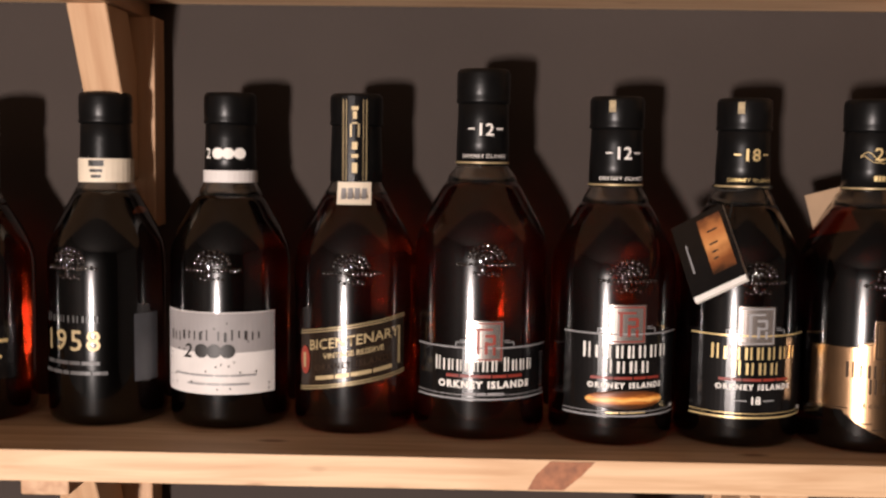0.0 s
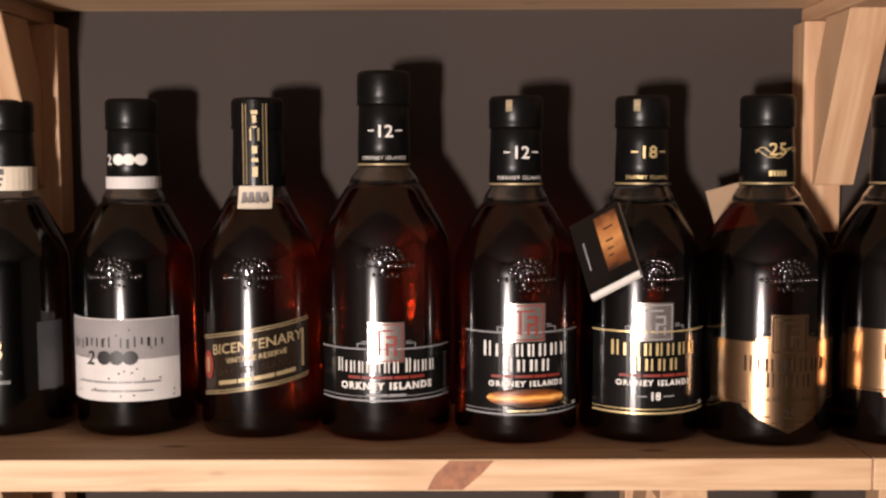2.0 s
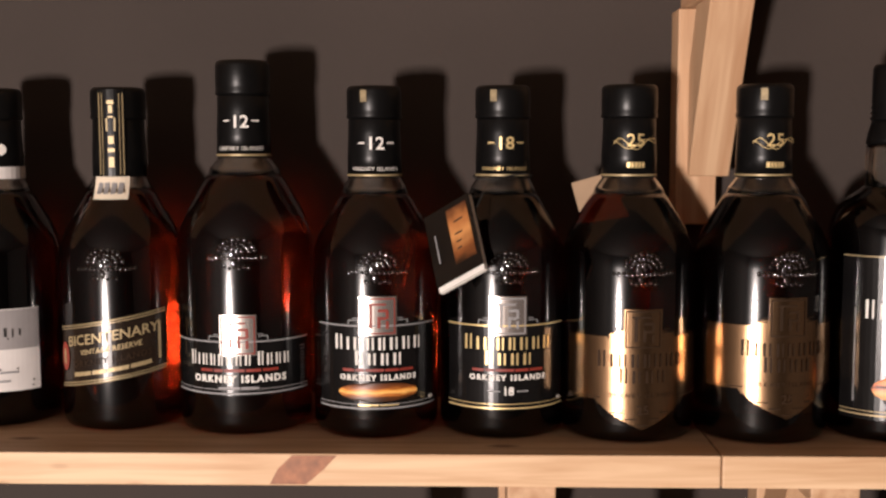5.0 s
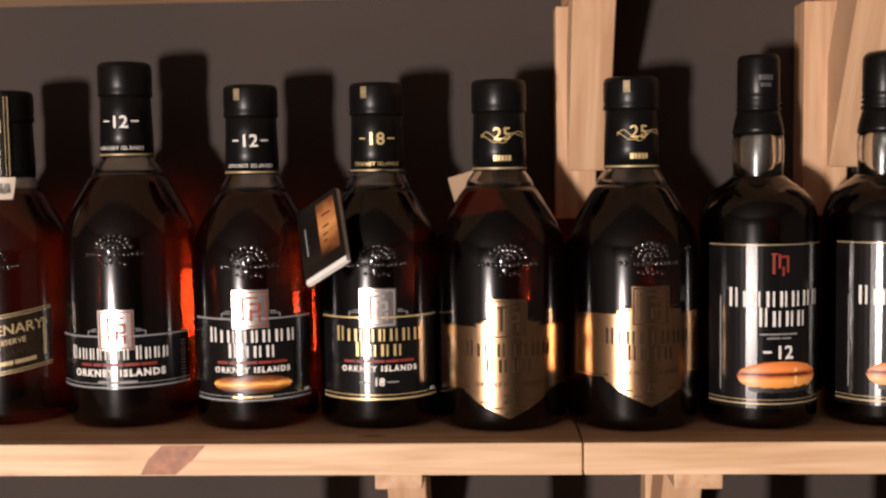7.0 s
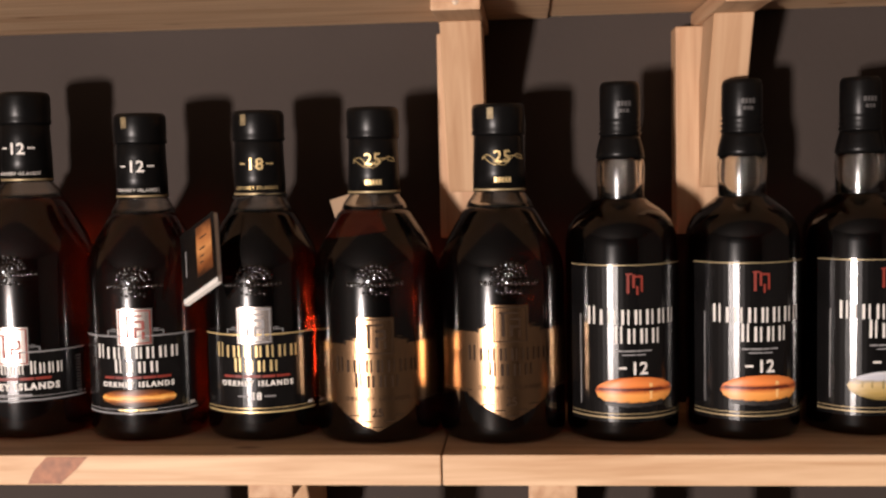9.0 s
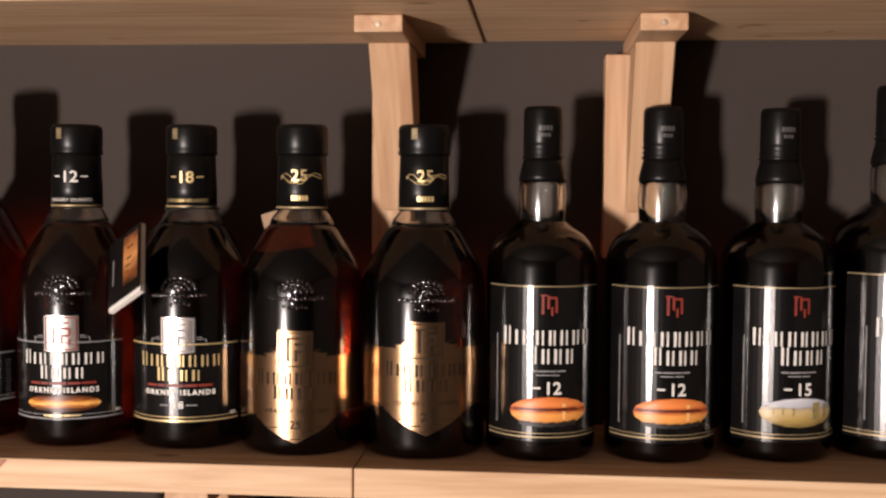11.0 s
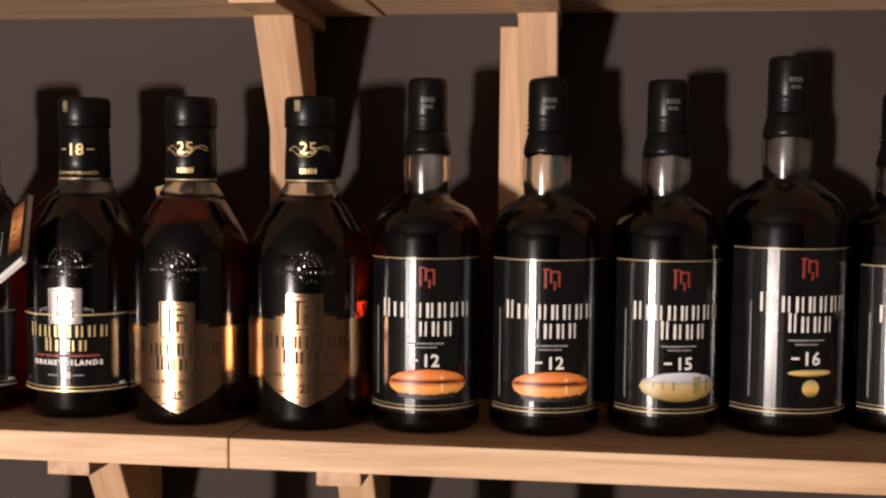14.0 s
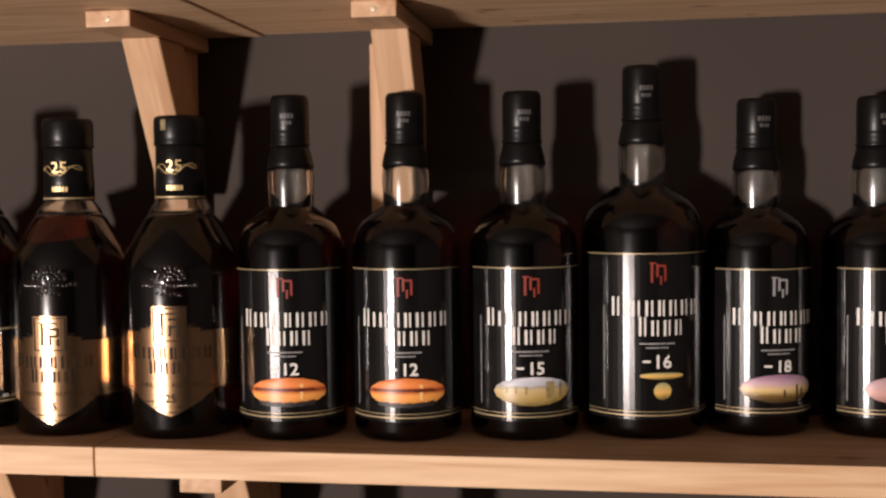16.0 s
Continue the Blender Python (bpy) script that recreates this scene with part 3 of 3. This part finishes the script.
def bottle_gold(x, y, turn, label, R=0.0475, H=0.2685, strip=False, scribble=True, up=0.0):
    """Squat bottle with a gold foil label whose foot runs to a point."""
    root = new("whisky_bottle")
    rn = squat_shell(root, R, H, AMBER_DEEP, 0.69)
    embossing(root, R, 0.475 * H, int(x * 1000))
    half = 0.062
    foot = lambda s: up + 0.0375 - 0.0035 * (abs(s) < 0.034) - 0.0185 * max(0.0, 1 - abs(s) / 0.031) ** 0.75
    paper = part("label", patch(R, -half, half, foot, up + 0.0855, seg=60), GOLD, root, "gold foil label with a pointed foot")
    part("shoulder_tab", patch(R, -0.025, 0.025, up + 0.0855, lambda s: up + 0.0935 - abs(s) * 0.22), GOLD, paper)
    emblem(paper, R, 0, up + 0.0765, 0.0285, 0.0300, GOLD, DARKGOLD, 5)
    name_print(paper, R, up + 0.0630, 0.0098, 0.068, DARKGOLD)
    part("place_lettering", lettering(R, "ORKNEY ISLANDS", 0, up + 0.0400, 0.0036, spread=1.35), DARKGOLD, paper)
    part("label_age", lettering(R, "25", 0, up + 0.0275, 0.0068, bold=0.0001), DARKGOLD, paper)
    for side in (-1, 1):
        part("scroll", rects(R, [(side * 0.0200, up + 0.0885, 0.0090, 0.0007), (side * 0.0178, up + 0.0915, 0.0050, 0.0007), (side * 0.0250, up + 0.0865, 0.0009, 0.0040)]), DARKGOLD, paper, "thin printed scroll")
    part("rim", rects(R, [(side * (0.0340 + 0.0062 * k), up + 0.0392, 0.0056, 0.0007) for side in (-1, 1) for k in range(5)]), DARKGOLD, paper)
    part("foot_rule", rects(R, [(0.009 * k, up + 0.0190 + abs(k) * 0.0046, 0.0085, 0.0008) for k in (-2, -1, 0, 1, 2)]), DARKGOLD, paper)
    part("age_number", lettering(rn + 0.0005, "25", 0, 0.825 * H, 0.0098, bold=0.0001), GOLDINK, root, "gold printed age number")
    if scribble:
        cu = bpy.data.curves.new("flourish", "CURVE")
        cu.dimensions, cu.bevel_depth = "3D", 0.0003
        for amp, ph in ((0.006, 0.3), (0.004, 1.6)):
            sp = cu.splines.new("POLY")
            n = 26
            sp.points.add(n)
            for k in range(n + 1):
                u = k / n
                q = -0.016 + 0.034 * u
                zz = 0.825 * H + amp * math.sin(ph + 9 * u) * (1 - 0.6 * u) + 0.004 * u
                sp.points[k].co = (*wrap(rn + 0.0014, q / rn, zz), 1)
        ob = new("flourish", cu)
        me = bpy.data.meshes.new_from_object(ob.evaluated_get(bpy.context.evaluated_depsgraph_get()))
        bpy.data.objects.remove(ob)
        me.materials.clear()
        me.materials.append(GOLDINK)
        fl = new("flourish", me)
        fl.parent = root
    part("neck_lettering", rects(rn + 0.0005, word_bars([1, .8, .9, .8, .9], 0, 0.765 * H, 0.0042, 0.013)), GOLDINK, root)
    part("neck_ring", lathe([(rn + 0.0004, 0.741 * H), (rn + 0.0009, 0.7415 * H), (rn + 0.0009, 0.746 * H), (rn + 0.0004, 0.7465 * H)], 40), DULLGOLD, root, "thin gold ring")
    if strip:
        excise_strip(root, rn, H)
    put(root, x, y, R, turn)
    return tagged(root, label, "bottle", group="bottles on the shelf")


def bottle_slim(x, y, turn, label, number, view, R=0.0445, H=0.2835, badge=None, small_view=False, z=None):
    """Round-shouldered bottle with a tall black label, age and an oval picture."""
    root = new("whisky_bottle")
    slim_shell(root, R, H, AMBER_DEEP)
    half = R * 1.24
    k = H / 0.287
    zt, zb = 0.1425 * k, 0.0165
    paper = part("label", patch(R, -half, half, zb, zt), BLACK, root, "tall satin black label")
    part("border", rects(R, [(0, zt - 0.0010, 2 * half - 0.002, 0.0007), (0, zb + 0.0036, 2 * half - 0.002, 0.0010), (0, zb + 0.0066, 2 * half - 0.002, 0.0005)]), DULLGOLD, paper, "thin gold rules")
    part("side_rule", rects(R, [(-0.043, 0.066 * k, 0.0008, 0.072 * k)]), GREYINK, paper)
    b = badge or REDINK
    part("badge", rects(R, [(-0.0042, 0.1270 * k, 0.0020, 0.0150), (0.0000, 0.1290 * k, 0.0018, 0.0105), (0.0036, 0.1325 * k, 0.0058, 0.0016), (0.0062, 0.1265 * k, 0.0018, 0.0120), (0.0028, 0.1215 * k, 0.0016, 0.0070), (-0.0036, 0.1345 * k, 0.0052, 0.0012)]), b, paper, "small ornamental initial")
    part("name_print", rects(R, name_bars([1, .45, 1, 1, .8, 1, 1, .95], 0, 0.0945 * k, 0.0118 * k, 0.073)), WHITE, paper, "printed name shown as bars")
    part("name_print", rects(R, name_bars([.9, .95, .9, .95], 0.003, 0.0795 * k, 0.0118 * k, 0.036)), WHITE, paper, "printed name shown as bars")
    part("small_line", rects(R, word_bars([2, 3, 1.6, 2.4], 0, 0.0730 * k, 0.0012, 0.028) + word_bars([3, 2], 0, 0.0700 * k, 0.0010, 0.018)), GREYINK, paper)
    part("label_age", lettering(R, number, 0.004, 0.0550 * k, 0.0102 * k, bold=0.00025), WHITE, paper, "printed age number")
    part("age_rule", rects(R, [(-0.0085, 0.0600 * k, 0.0060, 0.0016)]), WHITE, paper)
    if small_view:
        part("picture", oval(R, 0.004, 0.0490 * k, 0.036, 0.0055), GLOW, paper, "narrow printed band of sky")
        part("lantern_picture", oval(R, 0.004, 0.0375 * k, 0.014, 0.0140), view, paper, "small glowing lantern print")
    else:
        pic = part("picture", oval(R, 0.002, 0.0410 * k, 0.064, 0.0235), view, paper, "oval printed landscape")
        if view is STONES:
            for q, w, h in ((0.015, 0.0065, 0.0135), (0.024, 0.0022, 0.0110), (-0.004, 0.0016, 0.0060), (-0.012, 0.0014, 0.0050), (-0.019, 0.0012, 0.0045)):
                part("standing_stone", rects(R, [(q, 0.0415, w, h)], 0.0014), STONEINK, pic)
        if view is SUNSET:
            part("horizon", rects(R, [(-0.002, 0.0425, 0.050, 0.0017), (0.016, 0.0413, 0.018, 0.0012)], 0.0014), DUSKINK, pic, "dark band of far hills")
            part("sun_track", rects(R, [(0.013, 0.0375, 0.0020, 0.0065), (0.013, 0.0455, 0.0026, 0.0030)], 0.0014), YELLOWINK, pic, "pale reflected sun")
            part("shore", rects(R, [(-0.020 + 0.0030 * k, 0.0302 + 0.00012 * (k - 7) ** 2 * 0.2, 0.0031, 0.0030 + 0.0006 * ((k * 7) % 3)) for k in range(15)], 0.0014), BLACKINK, pic, "black shore along the foot")
        if view is MOOR:
            for q, h in ((0.016, 0.0130), (0.0045, 0.0060), (0.021, 0.0070)):
                part("dark_stone", rects(R, [(q, 0.0355, 0.0016, h)], 0.0014), BLACKINK, pic)
    part("cap_print", rects(0.0157, word_bars([1, .8, 1, .9], 0, 0.93 * H, 0.004, 0.011) + word_bars([1, .7, 1], 0, 0.912 * H, 0.003, 0.008), 0.0004), DIMINK, root, "faint print on the cap")
    put(root, x, y, R, turn, z)
    return tagged(root, label, "bottle", group="bottles on the shelf" if z is None else "bottles on the lower shelf")


def bottle_plain(x, y, turn, label):
    root = new("whisky_bottle")
    R, H = 0.0475, 0.255
    rn = squat_shell(root, R, H, AMBER_DEEP)
    paper = part("label", patch(R, -0.04, 0.044, 0.035, 0.078), BLACK, root, "dark label")
    part("label_line", rects(R, word_bars([2, 3, 2], 0.01, 0.065, 0.003, 0.05) + word_bars([2, 2], 0.01, 0.052, 0.003, 0.04)), GOLDINK, paper)
    part("neck_band", patch(rn + 0.0003, -0.03, 0.03, 0.83 * H, 0.85 * H), CREAM, root, "cream neck band")
    put(root, x, y, R, turn)
    return tagged(root, label, "bottle", group="bottles on the shelf")


def bottle_vintage(x, y, turn, label, R=0.0475, H=0.268):
    """Near-black bottle with its year printed straight on the glass."""
    root = new("whisky_bottle")
    rn = squat_shell(root, R, H, BLACKGLASS, 0.70)
    embossing(root, R, 0.475 * H, 11)
    band = part("neck_band", patch(rn + 0.0008, -0.062, 0.062, 0.728 * H, 0.800 * H, 0.0006), CREAM, root, "cream paper neck band")
    part("band_print", rects(rn + 0.0006, [(0.006, 0.785 * H, 0.012, 0.005), (0.006, 0.763 * H, 0.010, 0.0025), (0.006, 0.746 * H, 0.008, 0.0025)]), BLACKINK, band)
    part("year", lettering(R, "1958", 0, 0.0615, 0.0170, bold=0.0002, spread=1.15), DULLGOLD, root, "gold printed year")
    part("name_print", rects(R, name_bars([1, 1, 1, .5, 1, 1, 1], 0, 0.084, 0.0055, 0.050)), DIMINK, root, "printed name shown as bars")
    part("small_line", rects(R, word_bars([2, 3, 2, 3], 0, 0.0500, 0.0030, 0.05) + word_bars([2, 2, 1, 3, 2], 0, 0.0420, 0.0030, 0.062)), DIMINK, root)
    # dim reflection in the glass, laid on as a grey patch
    part("side_reflection", patch(R, 0.052, 0.075, 0.035, 0.09), REFLECTION, root, "dim grey reflection painted on the side of the glass")
    put(root, x, y, R, turn)
    return tagged(root, label, "bottle", group="bottles on the shelf")


def bottle_millennium(x, y, turn, label, R=0.0485, H=0.269):
    """Bottle with a white and grey paper label in handwriting style."""
    root = new("whisky_bottle")
    rn = squat_shell(root, R, H, AMBER_DEEP)
    embossing(root, R, 0.475 * H, 21)
    w = 0.0525
    paper = part("label", patch(R, -w, w, 0.0285, 0.0945), WHITEPAPER, root, "white and grey paper label")
    part("grey_half", rects(R, [(0, 0.0780, 2 * w - 0.002, 0.0315)], 0.0008), GREYPAPER, paper)
    rnd = random.Random(7)
    part("speckle", rects(R, [(rnd.uniform(-0.048, 0.048), rnd.uniform(0.029, 0.089), 0.0011, 0.0013) for _ in range(26)], 0.0012), BLACKINK, paper)
    nm = [(-0.040 + 0.0052 * k + 0.004 * (k > 7), 0.0755 + rnd.uniform(-0.0012, 0.0012), 0.0011 + 0.0010 * (k % 3 == 0), rnd.uniform(0.0050, 0.0085)) for k in range(15)]
    part("name_print", rects(R, nm, 0.0012, 0.03), BLACKINK, paper, "handwritten name shown as strokes")
    part("two", lettering(R, "2", -0.021, 0.0575, 0.0115, bold=0.0002, slant=0.2), BLACKINK, paper)
    for q in (-0.008, 0.002, 0.0125):
        part("nought", oval(R, q, 0.0635, 0.0115, 0.0112, 0.0013), BLACKINK, paper, "black dot for a nought")
    part("faint_line", rects(R, word_bars([3, 4, 2, 4], 0, 0.043, 0.0016, 0.07) + word_bars([3, 2, 4], 0.004, 0.036, 0.0016, 0.05)), GREYINK, paper)
    part("two", lettering(rn, "2", -0.0125, 0.802 * H, 0.0085, bold=0.0001), WHITE, root)
    for q in (-0.0035, 0.0045, 0.0135):
        part("nought", oval(rn, q, 0.817 * H, 0.0095, 0.0092, 0.0013), WHITE, root, "white dot for a nought")
    part("neck_band", patch(rn + 0.0006, -0.06, 0.06, 0.730 * H, 0.766 * H, 0.0006), WHITEPAPER, root, "pale neck band")
    put(root, x, y, R, turn)
    return tagged(root, label, "bottle", group="bottles on the shelf")


def bottle_bicentenary(x, y, turn, label, R=0.0485, H=0.2690):
    """Bottle with a slanting dark label and a gold-striped strip over the stopper."""
    root = new("whisky_bottle")
    rn = squat_shell(root, R, H, AMBER, 0.70)
    embossing(root, R, 0.475 * H, 31)
    tilt = 0.17
    w = 0.0465
    mid = 0.0640
    paper = part("label", patch(R, -w, w, lambda s: mid - 0.024 + tilt * s, lambda s: mid + 0.024 + tilt * s), BROWN, root, "slanting dark brown label")
    part("border", rects(R, [(0, mid + 0.0215, 2 * w, 0.0007), (0, mid - 0.0215, 2 * w, 0.0007)] + [(-w + 0.0022 * k + 0.001, mid + 0.0235, 0.0015, 0.0012) for k in range(42)] + [(-w + 0.0022 * k + 0.001, mid - 0.0235, 0.0015, 0.0012) for k in range(42)], 0.0011, tilt), DULLGOLD, paper)
    part("title", lettering(R, "BICENTENARY", 0.002, mid + 0.0075, 0.0082, bold=0.0001, tilt=tilt), DULLGOLD, paper)
    part("subtitle", lettering(R, "VINTAGE RESERVE", 0.002, mid - 0.0005, 0.0042, bold=0.0001, tilt=tilt), DULLGOLD, paper)
    part("place_lettering", lettering(R, "ORKNEY ISLANDS", 0.002, mid - 0.0095, 0.0050, bold=0.0001, spread=1.15, tilt=tilt), DARKGOLD, paper)
    part("small_line", rects(R, word_bars([3, 2, 3, 3], 0.002, mid - 0.0170, 0.0032, 0.062), 0.0011, tilt), DULLGOLD, paper)
    part("side_bar", rects(R, [(0.040, mid, 0.0022, 0.030)], 0.0011, tilt), DULLGOLD, paper)
    seal = part("seal", oval(R, -0.0405, mid + tilt * -0.0405, 0.011, 0.023, 0.0012), REDINK, paper, "small red oval seal")
    part("seal_figure", rects(R, [(-0.0405, mid + tilt * -0.0405, 0.003, 0.012)], 0.0015), DULLGOLD, seal)
    strip = part("strip", patch(rn + 0.0009, -0.0105, 0.0105, 0.735 * H, 0.992 * H, 0.0005, 8), BLACK, root, "black strip over the stopper")
    part("strip_line", rects(rn + 0.0009, [(-0.009, 0.862 * H, 0.0008, 0.064), (-0.0065, 0.862 * H, 0.0005, 0.064), (0.009, 0.862 * H, 0.0008, 0.064), (0.0065, 0.862 * H, 0.0005, 0.064), (0, 0.955 * H, 0.005, 0.003), (0, 0.935 * H, 0.003, 0.006), (-0.003, 0.89 * H, 0.0012, 0.010), (0.003, 0.89 * H, 0.0012, 0.010), (0, 0.912 * H, 0.004, 0.0012), (0, 0.845 * H, 0.004, 0.006), (0, 0.815 * H, 0.005, 0.003), (0, 0.78 * H, 0.004, 0.008)], 0.0009), DULLGOLD, strip)
    rows = [(0.672 * H, 0.0300), (0.690 * H, 0.0272), (0.710 * H, 0.0248), (0.738 * H, 0.0226)]

    def on_cone(w0, w1, lift):
        bm = bmesh.new()
        grid = [[bm.verts.new(wrap(r + lift, (w0 + (w1 - w0) * k / 8) / r, z)) for k in range(9)] for z, r in rows]
        for a, b in zip(grid, grid[1:]):
            for k in range(8):
                bm.faces.new((a[k], a[k + 1], b[k + 1], b[k]))
        return bm

    stamp = part("stamp", on_cone(-0.0135, 0.0135, 0.0008), CREAM, root, "cream paper stamp")
    for k in range(4):
        bar = on_cone(-0.0098 + 0.0052 * k, -0.0060 + 0.0052 * k, 0.0012)
        bmesh.ops.translate(bar, vec=(0, 0, -0.705 * H), verts=bar.verts)
        bmesh.ops.scale(bar, vec=(1, 1, 0.5), verts=bar.verts)
        bmesh.ops.translate(bar, vec=(0, -0.0008, 0.705 * H), verts=bar.verts)
        part("stamp_bar", bar, GREYINK, stamp)
    put(root, x, y, R, turn)
    return tagged(root, label, "bottle", group="bottles on the shelf")


bottle_plain(-0.057, 0.066, 10, "amber whisky bottle with a dark label at the row's end")
bottle_vintage(0.052, 0.068, -20, "near-black whisky bottle with gold year and cream neck band")
bottle_millennium(0.154, 0.066, -6, "whisky bottle with white and grey handwritten label")
bottle_bicentenary(0.257, 0.058, 2, "amber whisky bottle with slanting brown label and striped strip")
bottle_old_black(0.358, 0.047, 4, R=0.0530, H=0.2895, number="12", litre=True, label="large amber whisky bottle with black label and silver badge")
bottle_old_black(0.462, 0.039, 7, R=0.0487, number="12", view=DUSK, label="amber whisky bottle with black label and sunset print", strip=True)
bottle_old_black(0.561, 0.041, 4, R=0.0487, number="18", label="dark whisky bottle with black label and hanging booklet", whisky=AMBER_DEEP, ink=GOLDINK, strip=True)
bottle_gold(0.6570, 0.031, 6, "dark whisky bottle with gold foil label and cream tag", R=0.0510, up=-0.005)
bottle_gold(0.7585, 0.029, 9, "dark whisky bottle with gold foil label and seal strip", R=0.0510, strip=True, up=0.004)
bottle_slim(0.855, 0.035, 7, "round-shouldered whisky bottle with orange sunset oval", "12", SUNSET)
bottle_slim(0.951, 0.040, 7, "round-shouldered whisky bottle with orange sunset oval, in front of a bracket", "12", SUNSET)
bottle_slim(1.046, 0.053, 12, "round-shouldered whisky bottle with standing stones oval", "15", STONES)
bottle_slim(1.143, 0.068, 12, "large round-shouldered whisky bottle with lantern print", "16", GLOW, R=0.0500, H=0.304, small_view=True)
bottle_slim(1.236, 0.088, 17, "round-shouldered whisky bottle with purple moor oval", "18", MOOR, R=0.0428, H=0.2755, badge=GREYINK)
bottle_slim(1.331, 0.090, 17, "round-shouldered whisky bottle with rosy oval print", "25", ROSY, R=0.0428, H=0.2755)
for x in (0.47, 0.664, 0.848, 0.936):
    bottle_slim(x, 0.003, 0, "dark whisky bottle on the shelf below", "12", SUNSET, H=0.312, R=0.046, z=LOWER)

# ---------------------------------------------------------------- hanging tags
def booklet(m, w, d, h, cover, picture_mat, label):
    root = new("hang_tag")
    part("cover", box(-w / 2, w / 2, -d / 2, -d / 2 + 0.0007, -h / 2, h / 2, 0), cover, root)
    part("cover", box(-w / 2, w / 2, d / 2 - 0.0007, d / 2, -h / 2, h / 2, 0), cover, root)
    part("page_block", box(-w / 2 + 0.0006, w / 2 - 0.0004, -d / 2 + 0.0008, d / 2 - 0.0008, -h / 2 - (0.004 if picture_mat else -0.0005), h / 2 - 0.0006, 0), WHITE, root, "white pages")
    if picture_mat:
        part("print", box(-w * 0.02, w * 0.42, -d / 2 - 0.0004, -d / 2 - 0.0001, -h * 0.34, h * 0.42, 0), picture_mat, root, "warm flame print")
        bm = bmesh.new()
        for q, zz, ww in ((0.20, 0.22, 0.20), (0.16, 0.05, 0.16), (0.14, -0.06, 0.12), (0.12, -0.15, 0.10)):
            v = [bm.verts.new((w * q + sx * w * ww / 2, -d / 2 - 0.0007, h * zz + sz * 0.0007)) for sx, sz in ((-1, -1), (1, -1), (1, 1), (-1, 1))]
            bm.faces.new(v)
        part("cover_line", bm, BLACKINK, root)
        bm = bmesh.new()
        v = [bm.verts.new((-w * 0.33 + sx * 0.0006, -d / 2 - 0.0007, -h * 0.02 + sz * h * 0.2)) for sx, sz in ((-1, -1), (1, -1), (1, 1), (-1, 1))]
        bm.faces.new(v)
        part("spine_line", bm, GREYINK, root)
    root.matrix_world = m
    return tagged(root, label, "hang tag", group="hang tags")


ax = Vector((0.76, -0.42, 0.47)).normalized()
az = Vector((-0.13, 0.53, 0.84))
az = (az - az.dot(ax) * ax).normalized()
ay = az.cross(ax)
turned = Matrix((ax, ay, az)).transposed().to_4x4()
booklet(Matrix.Translation((0.5250, 0.036, 1.4530)) @ turned, 0.043, 0.0055, 0.060, BLACK, FLAME, "black booklet with flame print hanging from a bottle neck")
booklet(pose(0.638, 0.105, 1.476, 0, 0, -10) @ pose(0, 0, 0, 0, -16, 0), 0.034, 0.0030, 0.045, TAN, None, "tan card tag hanging behind a bottle")


def cord(points, label):
    cu = bpy.data.curves.new("tag_cord", "CURVE")
    cu.dimensions, cu.bevel_depth, cu.bevel_resolution = "3D", 0.0006, 1
    sp = cu.splines.new("POLY")
    sp.points.add(len(points) - 1)
    for p, q in zip(sp.points, points):
        p.co = (*q, 1)
    ob = new("tag_cord", cu)
    me = bpy.data.meshes.new_from_object(ob.evaluated_get(bpy.context.evaluated_depsgraph_get()))
    bpy.data.objects.remove(ob)
    me.materials.clear()
    me.materials.append(STRING)
    return tagged(new("tag_cord", me), label, "cord")


cord([(0.561 + 0.0225 * math.sin(a), 0.0897 - 0.0225 * math.cos(a), 1.499 + 0.002 * math.sin(a * 2)) for a in [2 * math.pi * k / 24 for k in range(25)]] + [(0.549, 0.066, 1.494), (0.541, 0.042, 1.478)], "thin black cord round a bottle neck")
